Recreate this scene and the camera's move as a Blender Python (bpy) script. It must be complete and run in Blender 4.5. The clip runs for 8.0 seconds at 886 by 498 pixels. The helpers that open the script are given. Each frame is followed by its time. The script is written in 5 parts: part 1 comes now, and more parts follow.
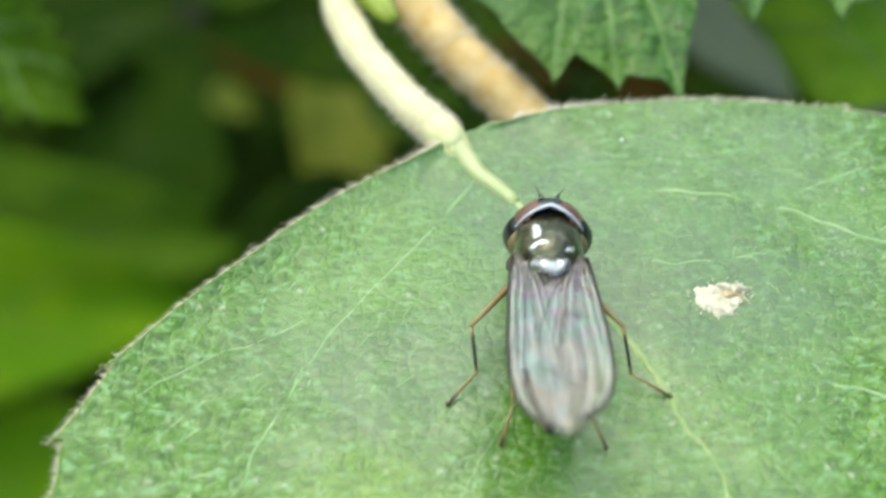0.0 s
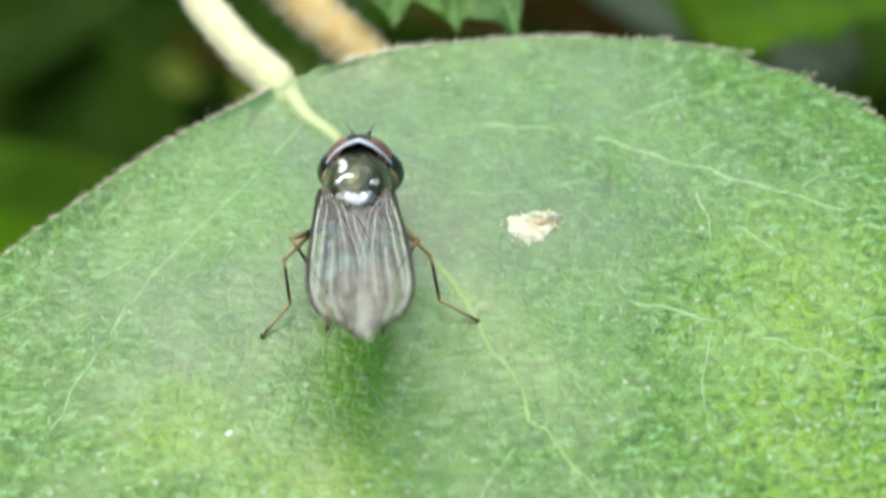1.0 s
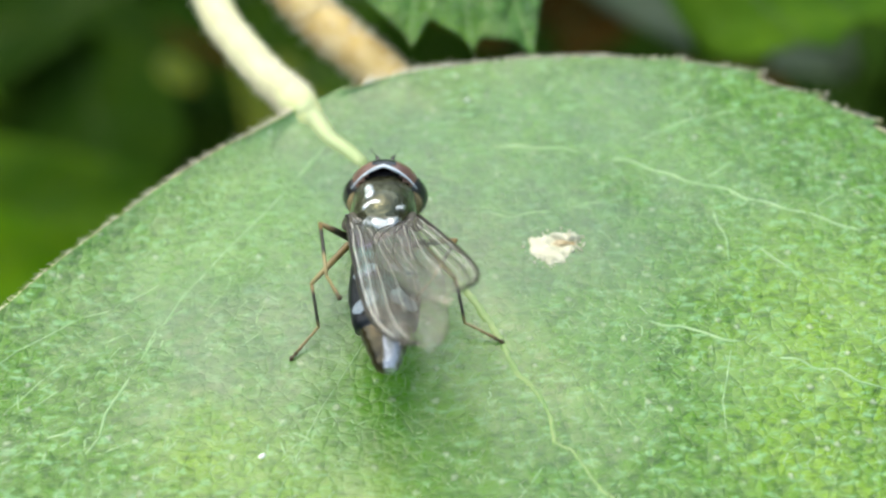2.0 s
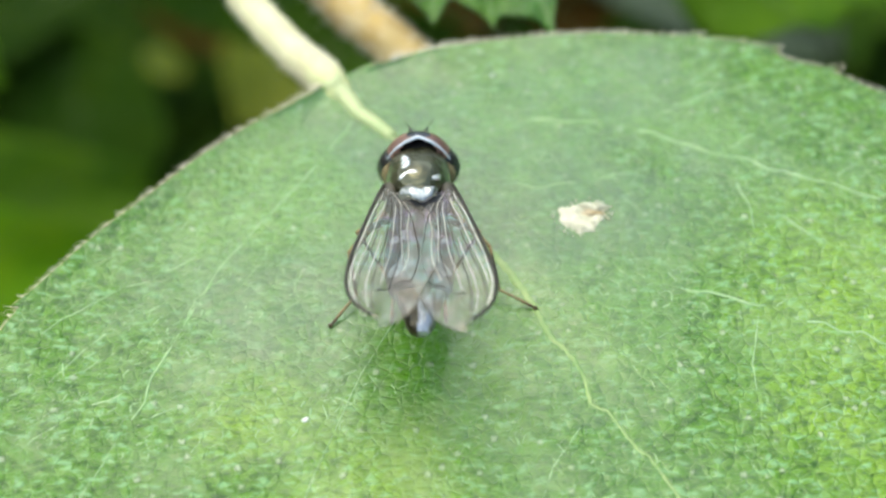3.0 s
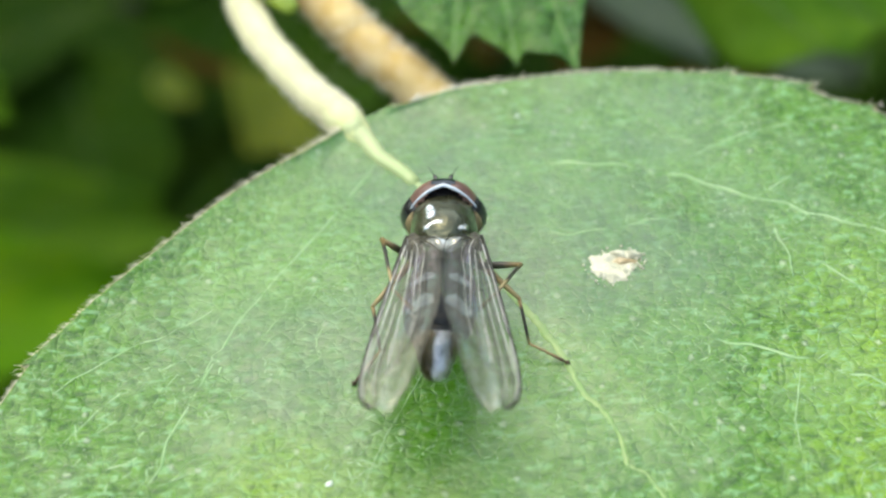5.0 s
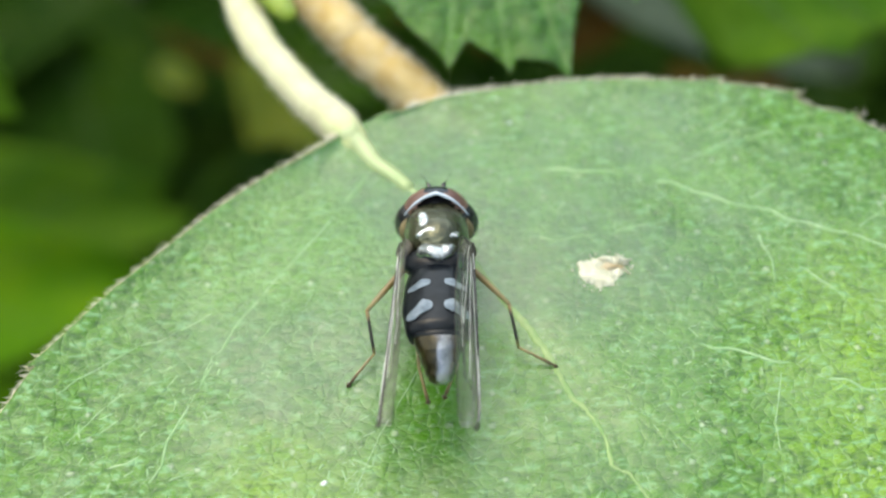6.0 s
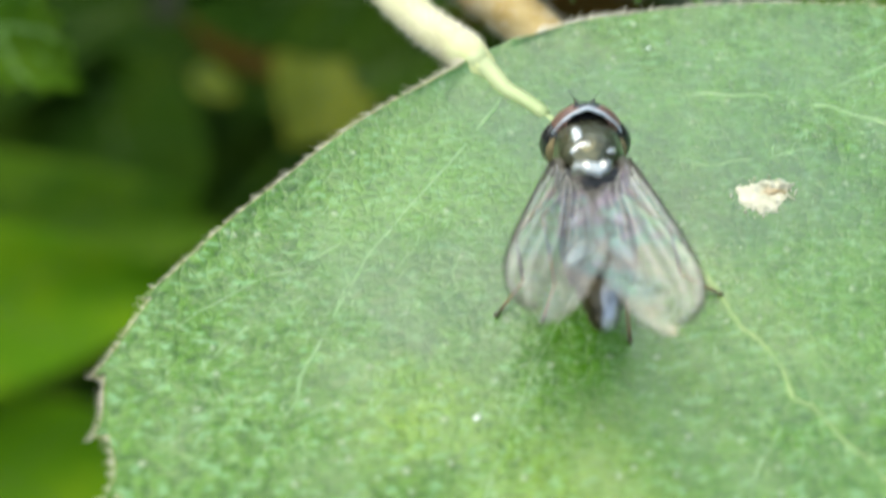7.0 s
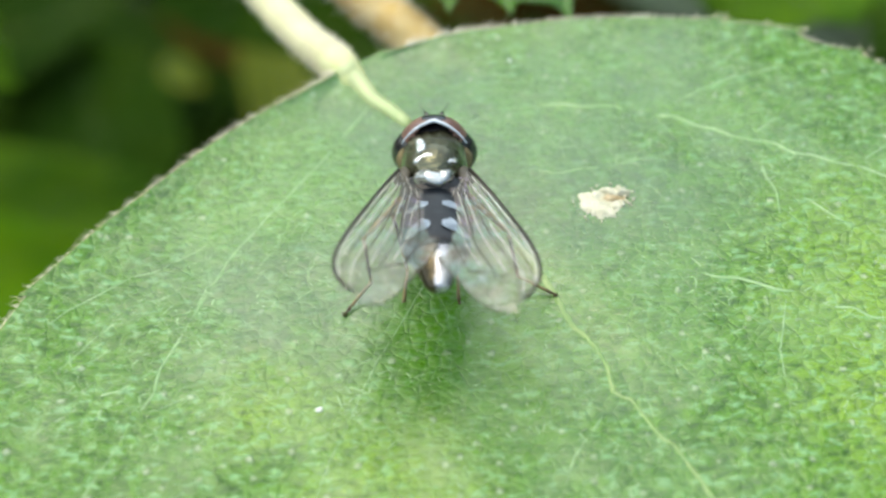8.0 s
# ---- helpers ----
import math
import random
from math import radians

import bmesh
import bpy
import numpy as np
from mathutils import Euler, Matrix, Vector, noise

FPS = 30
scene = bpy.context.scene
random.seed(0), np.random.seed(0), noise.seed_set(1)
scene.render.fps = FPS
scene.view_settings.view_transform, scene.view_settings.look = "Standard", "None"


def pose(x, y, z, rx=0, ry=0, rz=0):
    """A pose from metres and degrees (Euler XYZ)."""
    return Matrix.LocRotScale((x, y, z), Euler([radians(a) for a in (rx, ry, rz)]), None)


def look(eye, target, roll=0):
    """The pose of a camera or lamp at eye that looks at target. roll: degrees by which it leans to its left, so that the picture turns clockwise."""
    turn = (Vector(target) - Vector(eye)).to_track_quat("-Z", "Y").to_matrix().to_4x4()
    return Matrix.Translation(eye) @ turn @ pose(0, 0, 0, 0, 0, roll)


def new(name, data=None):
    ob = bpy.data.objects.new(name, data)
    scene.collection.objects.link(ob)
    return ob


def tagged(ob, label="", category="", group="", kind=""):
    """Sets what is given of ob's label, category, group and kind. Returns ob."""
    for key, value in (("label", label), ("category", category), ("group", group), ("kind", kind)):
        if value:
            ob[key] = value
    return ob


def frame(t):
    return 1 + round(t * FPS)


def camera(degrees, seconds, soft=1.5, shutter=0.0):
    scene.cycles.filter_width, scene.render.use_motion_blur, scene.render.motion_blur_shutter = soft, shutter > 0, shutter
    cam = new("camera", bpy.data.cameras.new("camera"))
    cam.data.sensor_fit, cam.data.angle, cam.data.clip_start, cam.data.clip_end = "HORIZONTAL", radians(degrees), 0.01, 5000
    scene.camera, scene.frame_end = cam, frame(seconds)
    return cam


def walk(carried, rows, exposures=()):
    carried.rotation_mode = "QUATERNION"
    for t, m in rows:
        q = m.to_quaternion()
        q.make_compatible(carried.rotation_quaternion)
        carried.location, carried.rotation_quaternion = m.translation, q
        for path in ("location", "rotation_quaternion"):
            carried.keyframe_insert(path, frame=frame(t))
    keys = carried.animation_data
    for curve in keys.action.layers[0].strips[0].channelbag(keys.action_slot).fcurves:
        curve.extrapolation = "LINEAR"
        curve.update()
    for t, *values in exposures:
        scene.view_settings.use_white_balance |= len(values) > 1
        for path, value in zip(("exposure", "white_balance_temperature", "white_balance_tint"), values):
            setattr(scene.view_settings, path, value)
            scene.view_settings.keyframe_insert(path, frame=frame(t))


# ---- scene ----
from mathutils.geometry import delaunay_2d_cdt

MM = 0.001  # everything below is modelled in millimetres

# ---- camera ----
cam = camera(30.0, 8.0, soft=2.4, shutter=0.3)
cam.data.dof.use_dof = True
cam.data.dof.focus_distance = 0.0416
cam.data.dof.aperture_fstop = 58.0
PATH = [
    (0.0, (-0.00338, -0.02591, 0.03185), (-0.00408, 0.00346, -0.00090), 1.54),
    (0.1, (-0.00357, -0.02544, 0.03229), (-0.00390, 0.00369, -0.00068), 1.98),
    (0.2, (-0.00360, -0.02554, 0.03246), (-0.00397, 0.00343, -0.00065), 1.78),
    (0.3, (-0.00243, -0.02670, 0.03132), (-0.00313, 0.00314, -0.00102), 0.95),
    (0.4, (-0.00069, -0.02668, 0.03119), (-0.00181, 0.00256, -0.00166), 0.01),
    (0.5, (-0.00146, -0.02682, 0.03110), (-0.00212, 0.00246, -0.00174), 0.76),
    (0.6, (-0.00109, -0.02586, 0.03283), (-0.00146, 0.00265, -0.00068), 0.96),
    (0.7, (-0.00042, -0.02639, 0.03228), (-0.00106, 0.00274, -0.00069), 0.47),
    (0.8, (0.00095, -0.02711, 0.03197), (0.00024, 0.00176, -0.00122), -0.29),
    (0.9, (0.00175, -0.02727, 0.03148), (0.00071, 0.00150, -0.00180), -0.74),
    (1.0, (0.00149, -0.02748, 0.03219), (0.00066, 0.00143, -0.00097), -0.80),
    (1.1, (0.00184, -0.02652, 0.03302), (0.00101, 0.00239, -0.00014), -0.80),
    (1.2, (0.00191, -0.02673, 0.03283), (0.00108, 0.00218, -0.00032), -0.80),
    (2.3, (0.00031, -0.02767, 0.03367), (-0.00017, 0.00079, 0.00012), -0.73),
    (2.4, (0.00062, -0.02856, 0.03291), (0.00013, -0.00010, -0.00064), -0.73),
    (2.5, (0.00000, -0.02821, 0.03362), (0.00000, 0.00007, -0.00009), 0.00),
    (2.6, (-0.00018, -0.02847, 0.03341), (-0.00008, 0.00004, -0.00011), 0.08),
    (2.7, (-0.00040, -0.02847, 0.03348), (-0.00037, -0.00015, -0.00019), -0.32),
    (2.8, (-0.00043, -0.02863, 0.03328), (-0.00047, -0.00042, -0.00049), -0.20),
    (2.9, (-0.00065, -0.02813, 0.03397), (-0.00048, -0.00021, -0.00004), 0.25),
    (3.0, (-0.00113, -0.02844, 0.03379), (-0.00081, 0.00005, 0.00026), 0.23),
    (3.1, (-0.00089, -0.02854, 0.03368), (-0.00094, -0.00004, 0.00015), -0.50),
    (3.2, (-0.00107, -0.02937, 0.03268), (-0.00123, -0.00077, -0.00075), -0.98),
    (3.3, (-0.00044, -0.02925, 0.03323), (-0.00030, -0.00084, -0.00038), -0.35),
    (3.4, (-0.00077, -0.02859, 0.03422), (-0.00034, -0.00040, 0.00044), 0.28),
    (3.5, (-0.00073, -0.02941, 0.03347), (-0.00057, -0.00093, -0.00007), -0.44),
    (3.6, (-0.00041, -0.02944, 0.03307), (-0.00051, -0.00101, -0.00051), -0.98),
    (3.7, (-0.00009, -0.02888, 0.03381), (0.00008, -0.00064, 0.00006), -0.29),
    (3.8, (-0.00050, -0.02870, 0.03438), (-0.00006, -0.00034, 0.00075), 0.37),
    (3.9, (-0.00069, -0.02937, 0.03349), (-0.00039, -0.00062, 0.00018), -0.33),
    (4.0, (-0.00085, -0.02853, 0.03387), (-0.00060, -0.00018, 0.00022), -0.13),
    (4.1, (-0.00156, -0.02837, 0.03378), (-0.00121, 0.00008, 0.00021), 0.02),
    (4.2, (-0.00161, -0.02820, 0.03349), (-0.00131, 0.00044, 0.00008), -0.21),
    (4.3, (-0.00233, -0.02805, 0.03308), (-0.00192, 0.00073, -0.00020), -0.03),
    (4.4, (-0.00197, -0.02776, 0.03259), (-0.00198, 0.00095, -0.00074), -0.56),
    (4.5, (-0.00234, -0.02733, 0.03261), (-0.00214, 0.00134, -0.00076), -0.37),
    (4.6, (-0.00133, -0.02666, 0.03297), (-0.00139, 0.00195, -0.00046), -0.72),
    (4.7, (-0.00163, -0.02653, 0.03298), (-0.00155, 0.00225, -0.00030), -0.57),
    (5.8, (-0.00144, -0.02773, 0.03366), (-0.00127, 0.00090, 0.00025), -0.57),
    (5.9, (-0.00230, -0.02816, 0.03294), (-0.00191, 0.00070, -0.00028), -0.32),
    (6.0, (-0.00130, -0.02690, 0.03450), (-0.00128, 0.00148, 0.00087), -0.50),
    (6.1, (-0.00148, -0.02701, 0.03415), (-0.00139, 0.00170, 0.00080), -0.41),
    (6.2, (-0.00206, -0.02778, 0.03307), (-0.00199, 0.00085, -0.00035), -0.70),
    (6.3, (-0.00276, -0.02773, 0.03269), (-0.00271, 0.00081, -0.00080), -0.98),
    (6.4, (-0.00211, -0.02727, 0.03245), (-0.00210, 0.00137, -0.00095), -0.53),
    (6.5, (-0.00311, -0.02760, 0.03220), (-0.00297, 0.00141, -0.00089), -0.44),
    (6.6, (-0.00332, -0.02795, 0.03123), (-0.00333, 0.00106, -0.00185), -0.89),
    (6.7, (-0.00379, -0.02777, 0.03073), (-0.00393, 0.00124, -0.00235), -1.33),
    (6.8, (-0.00322, -0.02699, 0.03113), (-0.00333, 0.00184, -0.00212), -1.04),
    (6.9, (-0.00344, -0.02657, 0.03101), (-0.00362, 0.00232, -0.00217), -0.72),
    (7.0, (-0.00489, -0.02681, 0.02993), (-0.00496, 0.00242, -0.00296), -0.86),
    (7.1, (-0.00482, -0.02737, 0.02860), (-0.00543, 0.00232, -0.00388), -2.11),
    (7.2, (-0.00372, -0.02594, 0.02980), (-0.00420, 0.00274, -0.00356), -1.74),
    (7.3, (-0.00370, -0.02635, 0.02983), (-0.00399, 0.00288, -0.00306), -1.04),
    (7.4, (-0.00423, -0.02675, 0.03005), (-0.00437, 0.00230, -0.00300), -1.25),
    (7.5, (-0.00324, -0.02708, 0.03009), (-0.00368, 0.00190, -0.00301), -1.84),
    (7.6, (-0.00203, -0.02699, 0.03149), (-0.00239, 0.00163, -0.00193), -1.29),
    (7.7, (-0.00105, -0.02654, 0.03320), (-0.00132, 0.00172, -0.00053), -0.74),
    (7.8, (-0.00211, -0.02680, 0.03347), (-0.00171, 0.00165, -0.00009), 0.06),
    (7.9, (-0.00160, -0.02785, 0.03299), (-0.00174, 0.00073, -0.00047), -1.22),
    (8.0, (-0.00102, -0.02830, 0.03234), (-0.00126, 0.00057, -0.00086), -1.00),
]
walk(cam, [(t, look(eye, target, roll)) for t, eye, target, roll in PATH], [(0.0, 1.2, 7300, 0), (8.0, 1.2, 7300, 0)])

# ---- world and sun: bright, thinly veiled sky ----
world = bpy.data.worlds.new("sky")
scene.world = world
world.use_nodes = True
wn = world.node_tree
sky = wn.nodes.new("ShaderNodeTexSky")
sky.sky_type = "NISHITA"
sky.sun_disc = False
sky.sun_elevation, sky.sun_rotation = radians(67), radians(-50)
sky.air_density, sky.dust_density, sky.ozone_density = 1.0, 3.0, 1.0
wn.links.new(sky.outputs[0], wn.nodes["Background"].inputs[0])
wn.nodes["Background"].inputs[1].default_value = 0.15
sun = new("sun", bpy.data.lights.new("sun", "SUN"))
sun.data.energy, sun.data.angle, sun.data.color = 1.17, radians(130), (0.94, 0.98, 1.0)
sun.matrix_basis = look((-0.6, 0.5, 1.85), (0, 0, 0))


# ---- materials ----
def nodes_of(name):
    m = bpy.data.materials.new(name)
    m.use_nodes = True
    nt = m.node_tree
    return m, nt, nt.nodes["Principled BSDF"]


def mm_coords(nt, kind="Object"):
    tc = nt.nodes.new("ShaderNodeTexCoord")
    mp = nt.nodes.new("ShaderNodeMapping")
    mp.inputs["Scale"].default_value = (1000, 1000, 1000)
    nt.links.new(tc.outputs[kind], mp.inputs["Vector"])
    return mp.outputs[0]


def noise_node(nt, vec, scale, detail=3.0, rough=0.55):
    n = nt.nodes.new("ShaderNodeTexNoise")
    n.inputs["Scale"].default_value, n.inputs["Detail"].default_value = scale, detail
    n.inputs["Roughness"].default_value = rough
    nt.links.new(vec, n.inputs["Vector"])
    return n.outputs["Fac"]


def ramp(nt, fac, stops):
    r = nt.nodes.new("ShaderNodeValToRGB")
    el = r.color_ramp.elements
    while len(el) < len(stops):
        el.new(0.5)
    for e, (p, c) in zip(el, stops):
        e.position = p
        e.color = (*c, 1) if len(c) == 3 else c
    nt.links.new(fac, r.inputs[0])
    return r.outputs[0]


def mix(nt, fac, a, b, kind="MIX"):
    m = nt.nodes.new("ShaderNodeMix")
    m.data_type, m.blend_type = "RGBA", kind
    if isinstance(fac, float):
        m.inputs[0].default_value = fac
    else:
        nt.links.new(fac, m.inputs[0])
    for sock, v in ((m.inputs[6], a), (m.inputs[7], b)):
        if isinstance(v, tuple):
            sock.default_value = (*v, 1)
        else:
            nt.links.new(v, sock)
    return m.outputs[2]


def math_node(nt, op, a, b=0.0):
    m = nt.nodes.new("ShaderNodeMath")
    m.operation = op
    for sock, v in ((m.inputs[0], a), (m.inputs[1], b)):
        if isinstance(v, float):
            sock.default_value = v
        else:
            nt.links.new(v, sock)
    return m.outputs[0]


def bump(nt, bsdf, height, dist, strength=0.6):
    b = nt.nodes.new("ShaderNodeBump")
    b.inputs["Distance"].default_value, b.inputs["Strength"].default_value = dist * MM, strength
    nt.links.new(height, b.inputs["Height"])
    nt.links.new(b.outputs[0], bsdf.inputs["Normal"])


def translucent_out(nt, bsdf, colour, amount):
    t = nt.nodes.new("ShaderNodeBsdfTranslucent")
    if isinstance(colour, tuple):
        t.inputs[0].default_value = (*colour, 1)
    else:
        nt.links.new(colour, t.inputs[0])
    mx = nt.nodes.new("ShaderNodeMixShader")
    mx.inputs[0].default_value = amount
    nt.links.new(bsdf.outputs[0], mx.inputs[1])
    nt.links.new(t.outputs[0], mx.inputs[2])
    nt.links.new(mx.outputs[0], nt.nodes["Material Output"].inputs[0])


def edge_net(nt, vec, scale, wide):
    """Thin lines between cells: 1 on the line, 0 in the cell."""
    v = nt.nodes.new("ShaderNodeTexVoronoi")
    v.feature = "DISTANCE_TO_EDGE"
    v.inputs["Scale"].default_value = scale
    nt.links.new(vec, v.inputs["Vector"])
    mr = nt.nodes.new("ShaderNodeMapRange")
    mr.inputs["From Min"].default_value, mr.inputs["From Max"].default_value = 0.0, wide
    mr.inputs["To Min"].default_value, mr.inputs["To Max"].default_value = 1.0, 0.0
    nt.links.new(v.outputs["Distance"], mr.inputs["Value"])
    return mr.outputs[0]


def leaf_material(name, dark, light, yellow, vein, rough=0.4, spec=0.7, net=1.4, net_amount=0.5, relief=0.04, mosaic=0.0, gloss=0.0):
    """Leaves of the shrub: two greens in patches, a paler net of veins, fine relief and some light let through."""
    m, nt, b = nodes_of(name)
    vec = mm_coords(nt)
    wob = nt.nodes.new("ShaderNodeTexNoise")
    wob.inputs["Scale"].default_value = 0.9
    nt.links.new(vec, wob.inputs["Vector"])
    off = nt.nodes.new("ShaderNodeVectorMath")
    off.operation = "MULTIPLY_ADD"
    off.inputs[1].default_value = (0.35, 0.35, 0.35)
    nt.links.new(wob.outputs["Color"], off.inputs[0])
    nt.links.new(vec, off.inputs[2])
    warped = off.outputs[0]
    big = noise_node(nt, vec, 0.16, 2.0)
    mid = noise_node(nt, vec, 1.3, 4.0, 0.65)
    fine = noise_node(nt, vec, 6.0, 3.0, 0.6)
    base = mix(nt, ramp(nt, mid, [(0.34, (0, 0, 0)), (0.66, (1, 1, 1))]), dark, light)
    base = mix(nt, ramp(nt, big, [(0.45, (0, 0, 0)), (0.68, (0.9, 0.9, 0.9))]), base, yellow)
    cells = nt.nodes.new("ShaderNodeTexVoronoi")
    cells.inputs["Scale"].default_value = net * 2.7
    nt.links.new(warped, cells.inputs["Vector"])
    sep = nt.nodes.new("ShaderNodeSeparateColor")
    nt.links.new(cells.outputs["Color"], sep.inputs[0])
    tone = math_node(nt, "MULTIPLY", ramp(nt, sep.outputs[0], [(0.15, (1, 1, 1)), (0.8, (0, 0, 0))]), mosaic)
    base = mix(nt, tone, base, dark)
    tone = math_node(nt, "MULTIPLY", ramp(nt, sep.outputs[1], [(0.6, (0, 0, 0)), (1.0, (1, 1, 1))]), mosaic)
    base = mix(nt, tone, base, yellow)
    coarse_net = edge_net(nt, warped, net, 0.10)
    fine_net = edge_net(nt, warped, net * 2.7, 0.3)
    lines = math_node(nt, "MULTIPLY", math_node(nt, "MAXIMUM", coarse_net, math_node(nt, "MULTIPLY", fine_net, 0.5)), net_amount)
    lines = math_node(nt, "MULTIPLY", lines, ramp(nt, noise_node(nt, vec, 0.5, 2.0), [(0.35, (0.25,) * 3), (0.65, (1,) * 3)]))
    base = mix(nt, lines, base, vein)
    nt.links.new(base, b.inputs["Base Color"])
    b.inputs["Specular IOR Level"].default_value = spec
    b.inputs["Coat Weight"].default_value, b.inputs["Coat Roughness"].default_value = gloss, 0.3
    nt.links.new(ramp(nt, fine, [(0.3, (rough - 0.08,) * 3), (0.7, (rough + 0.12,) * 3)]), b.inputs["Roughness"])
    h = math_node(nt, "ADD", math_node(nt, "MULTIPLY", math_node(nt, "ADD", coarse_net, math_node(nt, "MULTIPLY", fine_net, 0.5)), -0.6), fine)
    h = math_node(nt, "ADD", h, math_node(nt, "MULTIPLY", cells.outputs["Distance"], -0.7 * (1.0 if mosaic else 0.0)))
    bump(nt, b, h, 2.0 * relief, 0.8)
    translucent_out(nt, b, base, 0.2)
    return m


def downy_material(blotches):
    """The broad leaf: quilted green cells in a pale net; its sky sheen is put into coat and greens, strong at the base
    and weak further out.
    """
    m, nt, b = nodes_of("downy_leaf")
    vec = mm_coords(nt)
    wob = nt.nodes.new("ShaderNodeTexNoise")
    wob.inputs["Scale"].default_value, wob.inputs["Detail"].default_value = 1.4, 2.0
    nt.links.new(vec, wob.inputs["Vector"])
    off = nt.nodes.new("ShaderNodeVectorMath")
    off.operation = "MULTIPLY_ADD"
    off.inputs[1].default_value = (0.22, 0.22, 0.0)
    nt.links.new(wob.outputs["Color"], off.inputs[0])
    flat = nt.nodes.new("ShaderNodeVectorMath")
    flat.operation = "MULTIPLY"
    flat.inputs[1].default_value = (1.0, 1.0, 0.0)
    nt.links.new(vec, flat.inputs[0])
    nt.links.new(flat.outputs[0], off.inputs[2])
    warped = off.outputs[0]
    big, mid, fine = noise_node(nt, vec, 0.16, 2.0), noise_node(nt, vec, 1.1, 4.0, 0.6), noise_node(nt, vec, 7.0, 3.0, 0.6)
    span = nt.nodes.new("ShaderNodeVectorMath")
    span.operation = "MULTIPLY_ADD"
    span.inputs[1].default_value, span.inputs[2].default_value = (0.07, 0.075, 0.0), (0.02, -0.13, 0.0)
    nt.links.new(vec, span.inputs[0])
    far = nt.nodes.new("ShaderNodeVectorMath")
    far.operation = "LENGTH"
    nt.links.new(span.outputs[0], far.inputs[0])
    # sky sheen placed by position: strong coat near the base, fresher green beyond
    sheen_fade = math_node(nt, "ADD", far.outputs["Value"], math_node(nt, "MULTIPLY", noise_node(nt, vec, 0.22, 4.0, 0.7), 1.9))
    sheen_off = ramp(nt, math_node(nt, "MULTIPLY", sheen_fade, 0.5), [(0.61, (0, 0, 0)), (0.93, (1, 1, 1))])
    rough_out = math_node(nt, "ADD", math_node(nt, "MULTIPLY", sheen_off, 0.8), 0.34)
    base = mix(nt, ramp(nt, mid, [(0.34, (0, 0, 0)), (0.66, (1, 1, 1))]), DEEP_GREEN, LEAF_GREEN)
    base = mix(nt, ramp(nt, big, [(0.45, (0, 0, 0)), (0.68, (0.8, 0.8, 0.8))]), base, FRESH_GREEN)
    base = mix(nt, math_node(nt, "MULTIPLY", sheen_off, 0.6), base, FRESH_GREEN)
    for bx, by, br in blotches:
        away = nt.nodes.new("ShaderNodeVectorMath")
        away.operation = "DISTANCE"
        away.inputs[1].default_value = (bx, by, 0.0)
        nt.links.new(vec, away.inputs[0])
        pale = math_node(nt, "ADD", math_node(nt, "MULTIPLY", away.outputs["Value"], 1.0 / br), math_node(nt, "MULTIPLY", noise_node(nt, vec, 0.5, 4.0, 0.65), 0.9))
        base = mix(nt, ramp(nt, math_node(nt, "MULTIPLY", pale, 0.5), [(0.30, (0.68, 0.68, 0.68)), (0.72, (0, 0, 0))]), base, (0.21, 0.38, 0.004))
    # the smallest cells: each a little puffed up, of its own tone, in a thin pale net
    cells = nt.nodes.new("ShaderNodeTexVoronoi")
    cells.inputs["Scale"].default_value = 3.0
    nt.links.new(warped, cells.inputs["Vector"])
    sep = nt.nodes.new("ShaderNodeSeparateColor")
    nt.links.new(cells.outputs["Color"], sep.inputs[0])
    base = mix(nt, math_node(nt, "MULTIPLY", math_node(nt, "MULTIPLY", ramp(nt, sep.outputs[0], [(0.1, (1, 1, 1)), (0.6, (0, 0, 0))]), rough_out), 0.45), base, DEEP_GREEN)
    base = mix(nt, math_node(nt, "MULTIPLY", math_node(nt, "MULTIPLY", ramp(nt, sep.outputs[1], [(0.6, (0, 0, 0)), (1.0, (1, 1, 1))]), rough_out), 0.5), base, FRESH_GREEN)
    edge = nt.nodes.new("ShaderNodeTexVoronoi")
    edge.feature = "DISTANCE_TO_EDGE"
    edge.inputs["Scale"].default_value = 3.0
    nt.links.new(warped, edge.inputs["Vector"])
    net = ramp(nt, edge.outputs["Distance"], [(0.02, (1, 1, 1)), (0.12, (0.25, 0.25, 0.25)), (0.22, (0, 0, 0))])
    patchy = ramp(nt, noise_node(nt, vec, 0.8, 3.0), [(0.36, (0.2,) * 3), (0.62, (1,) * 3)])
    net = math_node(nt, "MULTIPLY", math_node(nt, "MULTIPLY", net, patchy), math_node(nt, "MULTIPLY", rough_out, 0.5))
    base = mix(nt, net, base, NET_GREEN)
    # uneven grain: pale granules and darker pits
    grain_coords = nt.nodes.new("ShaderNodeMapping")
    grain_coords.inputs["Rotation"].default_value, grain_coords.inputs["Scale"].default_value = (0, 0, radians(-38)), (0.62, 1.25, 1.0)
    nt.links.new(flat.outputs[0], grain_coords.inputs["Vector"])
    grain = noise_node(nt, grain_coords.outputs[0], 3.5, 2.2, 0.58)
    strength = math_node(nt, "ADD", math_node(nt, "MULTIPLY", rough_out, 0.62), 0.06)
    base = mix(nt, math_node(nt, "MULTIPLY", ramp(nt, grain, [(0.54, (0, 0, 0)), (0.66, (1, 1, 1))]), strength), base, (0.22, 0.45, 0.20))
    base = mix(nt, math_node(nt, "MULTIPLY", ramp(nt, grain, [(0.34, (1, 1, 1)), (0.47, (0, 0, 0))]), strength), base, (0.014, 0.085, 0.002))
    # pale points of colour painted in for small glints on the cells
    dots = nt.nodes.new("ShaderNodeTexVoronoi")
    dots.inputs["Scale"].default_value = 1.9
    far_off = nt.nodes.new("ShaderNodeVectorMath")
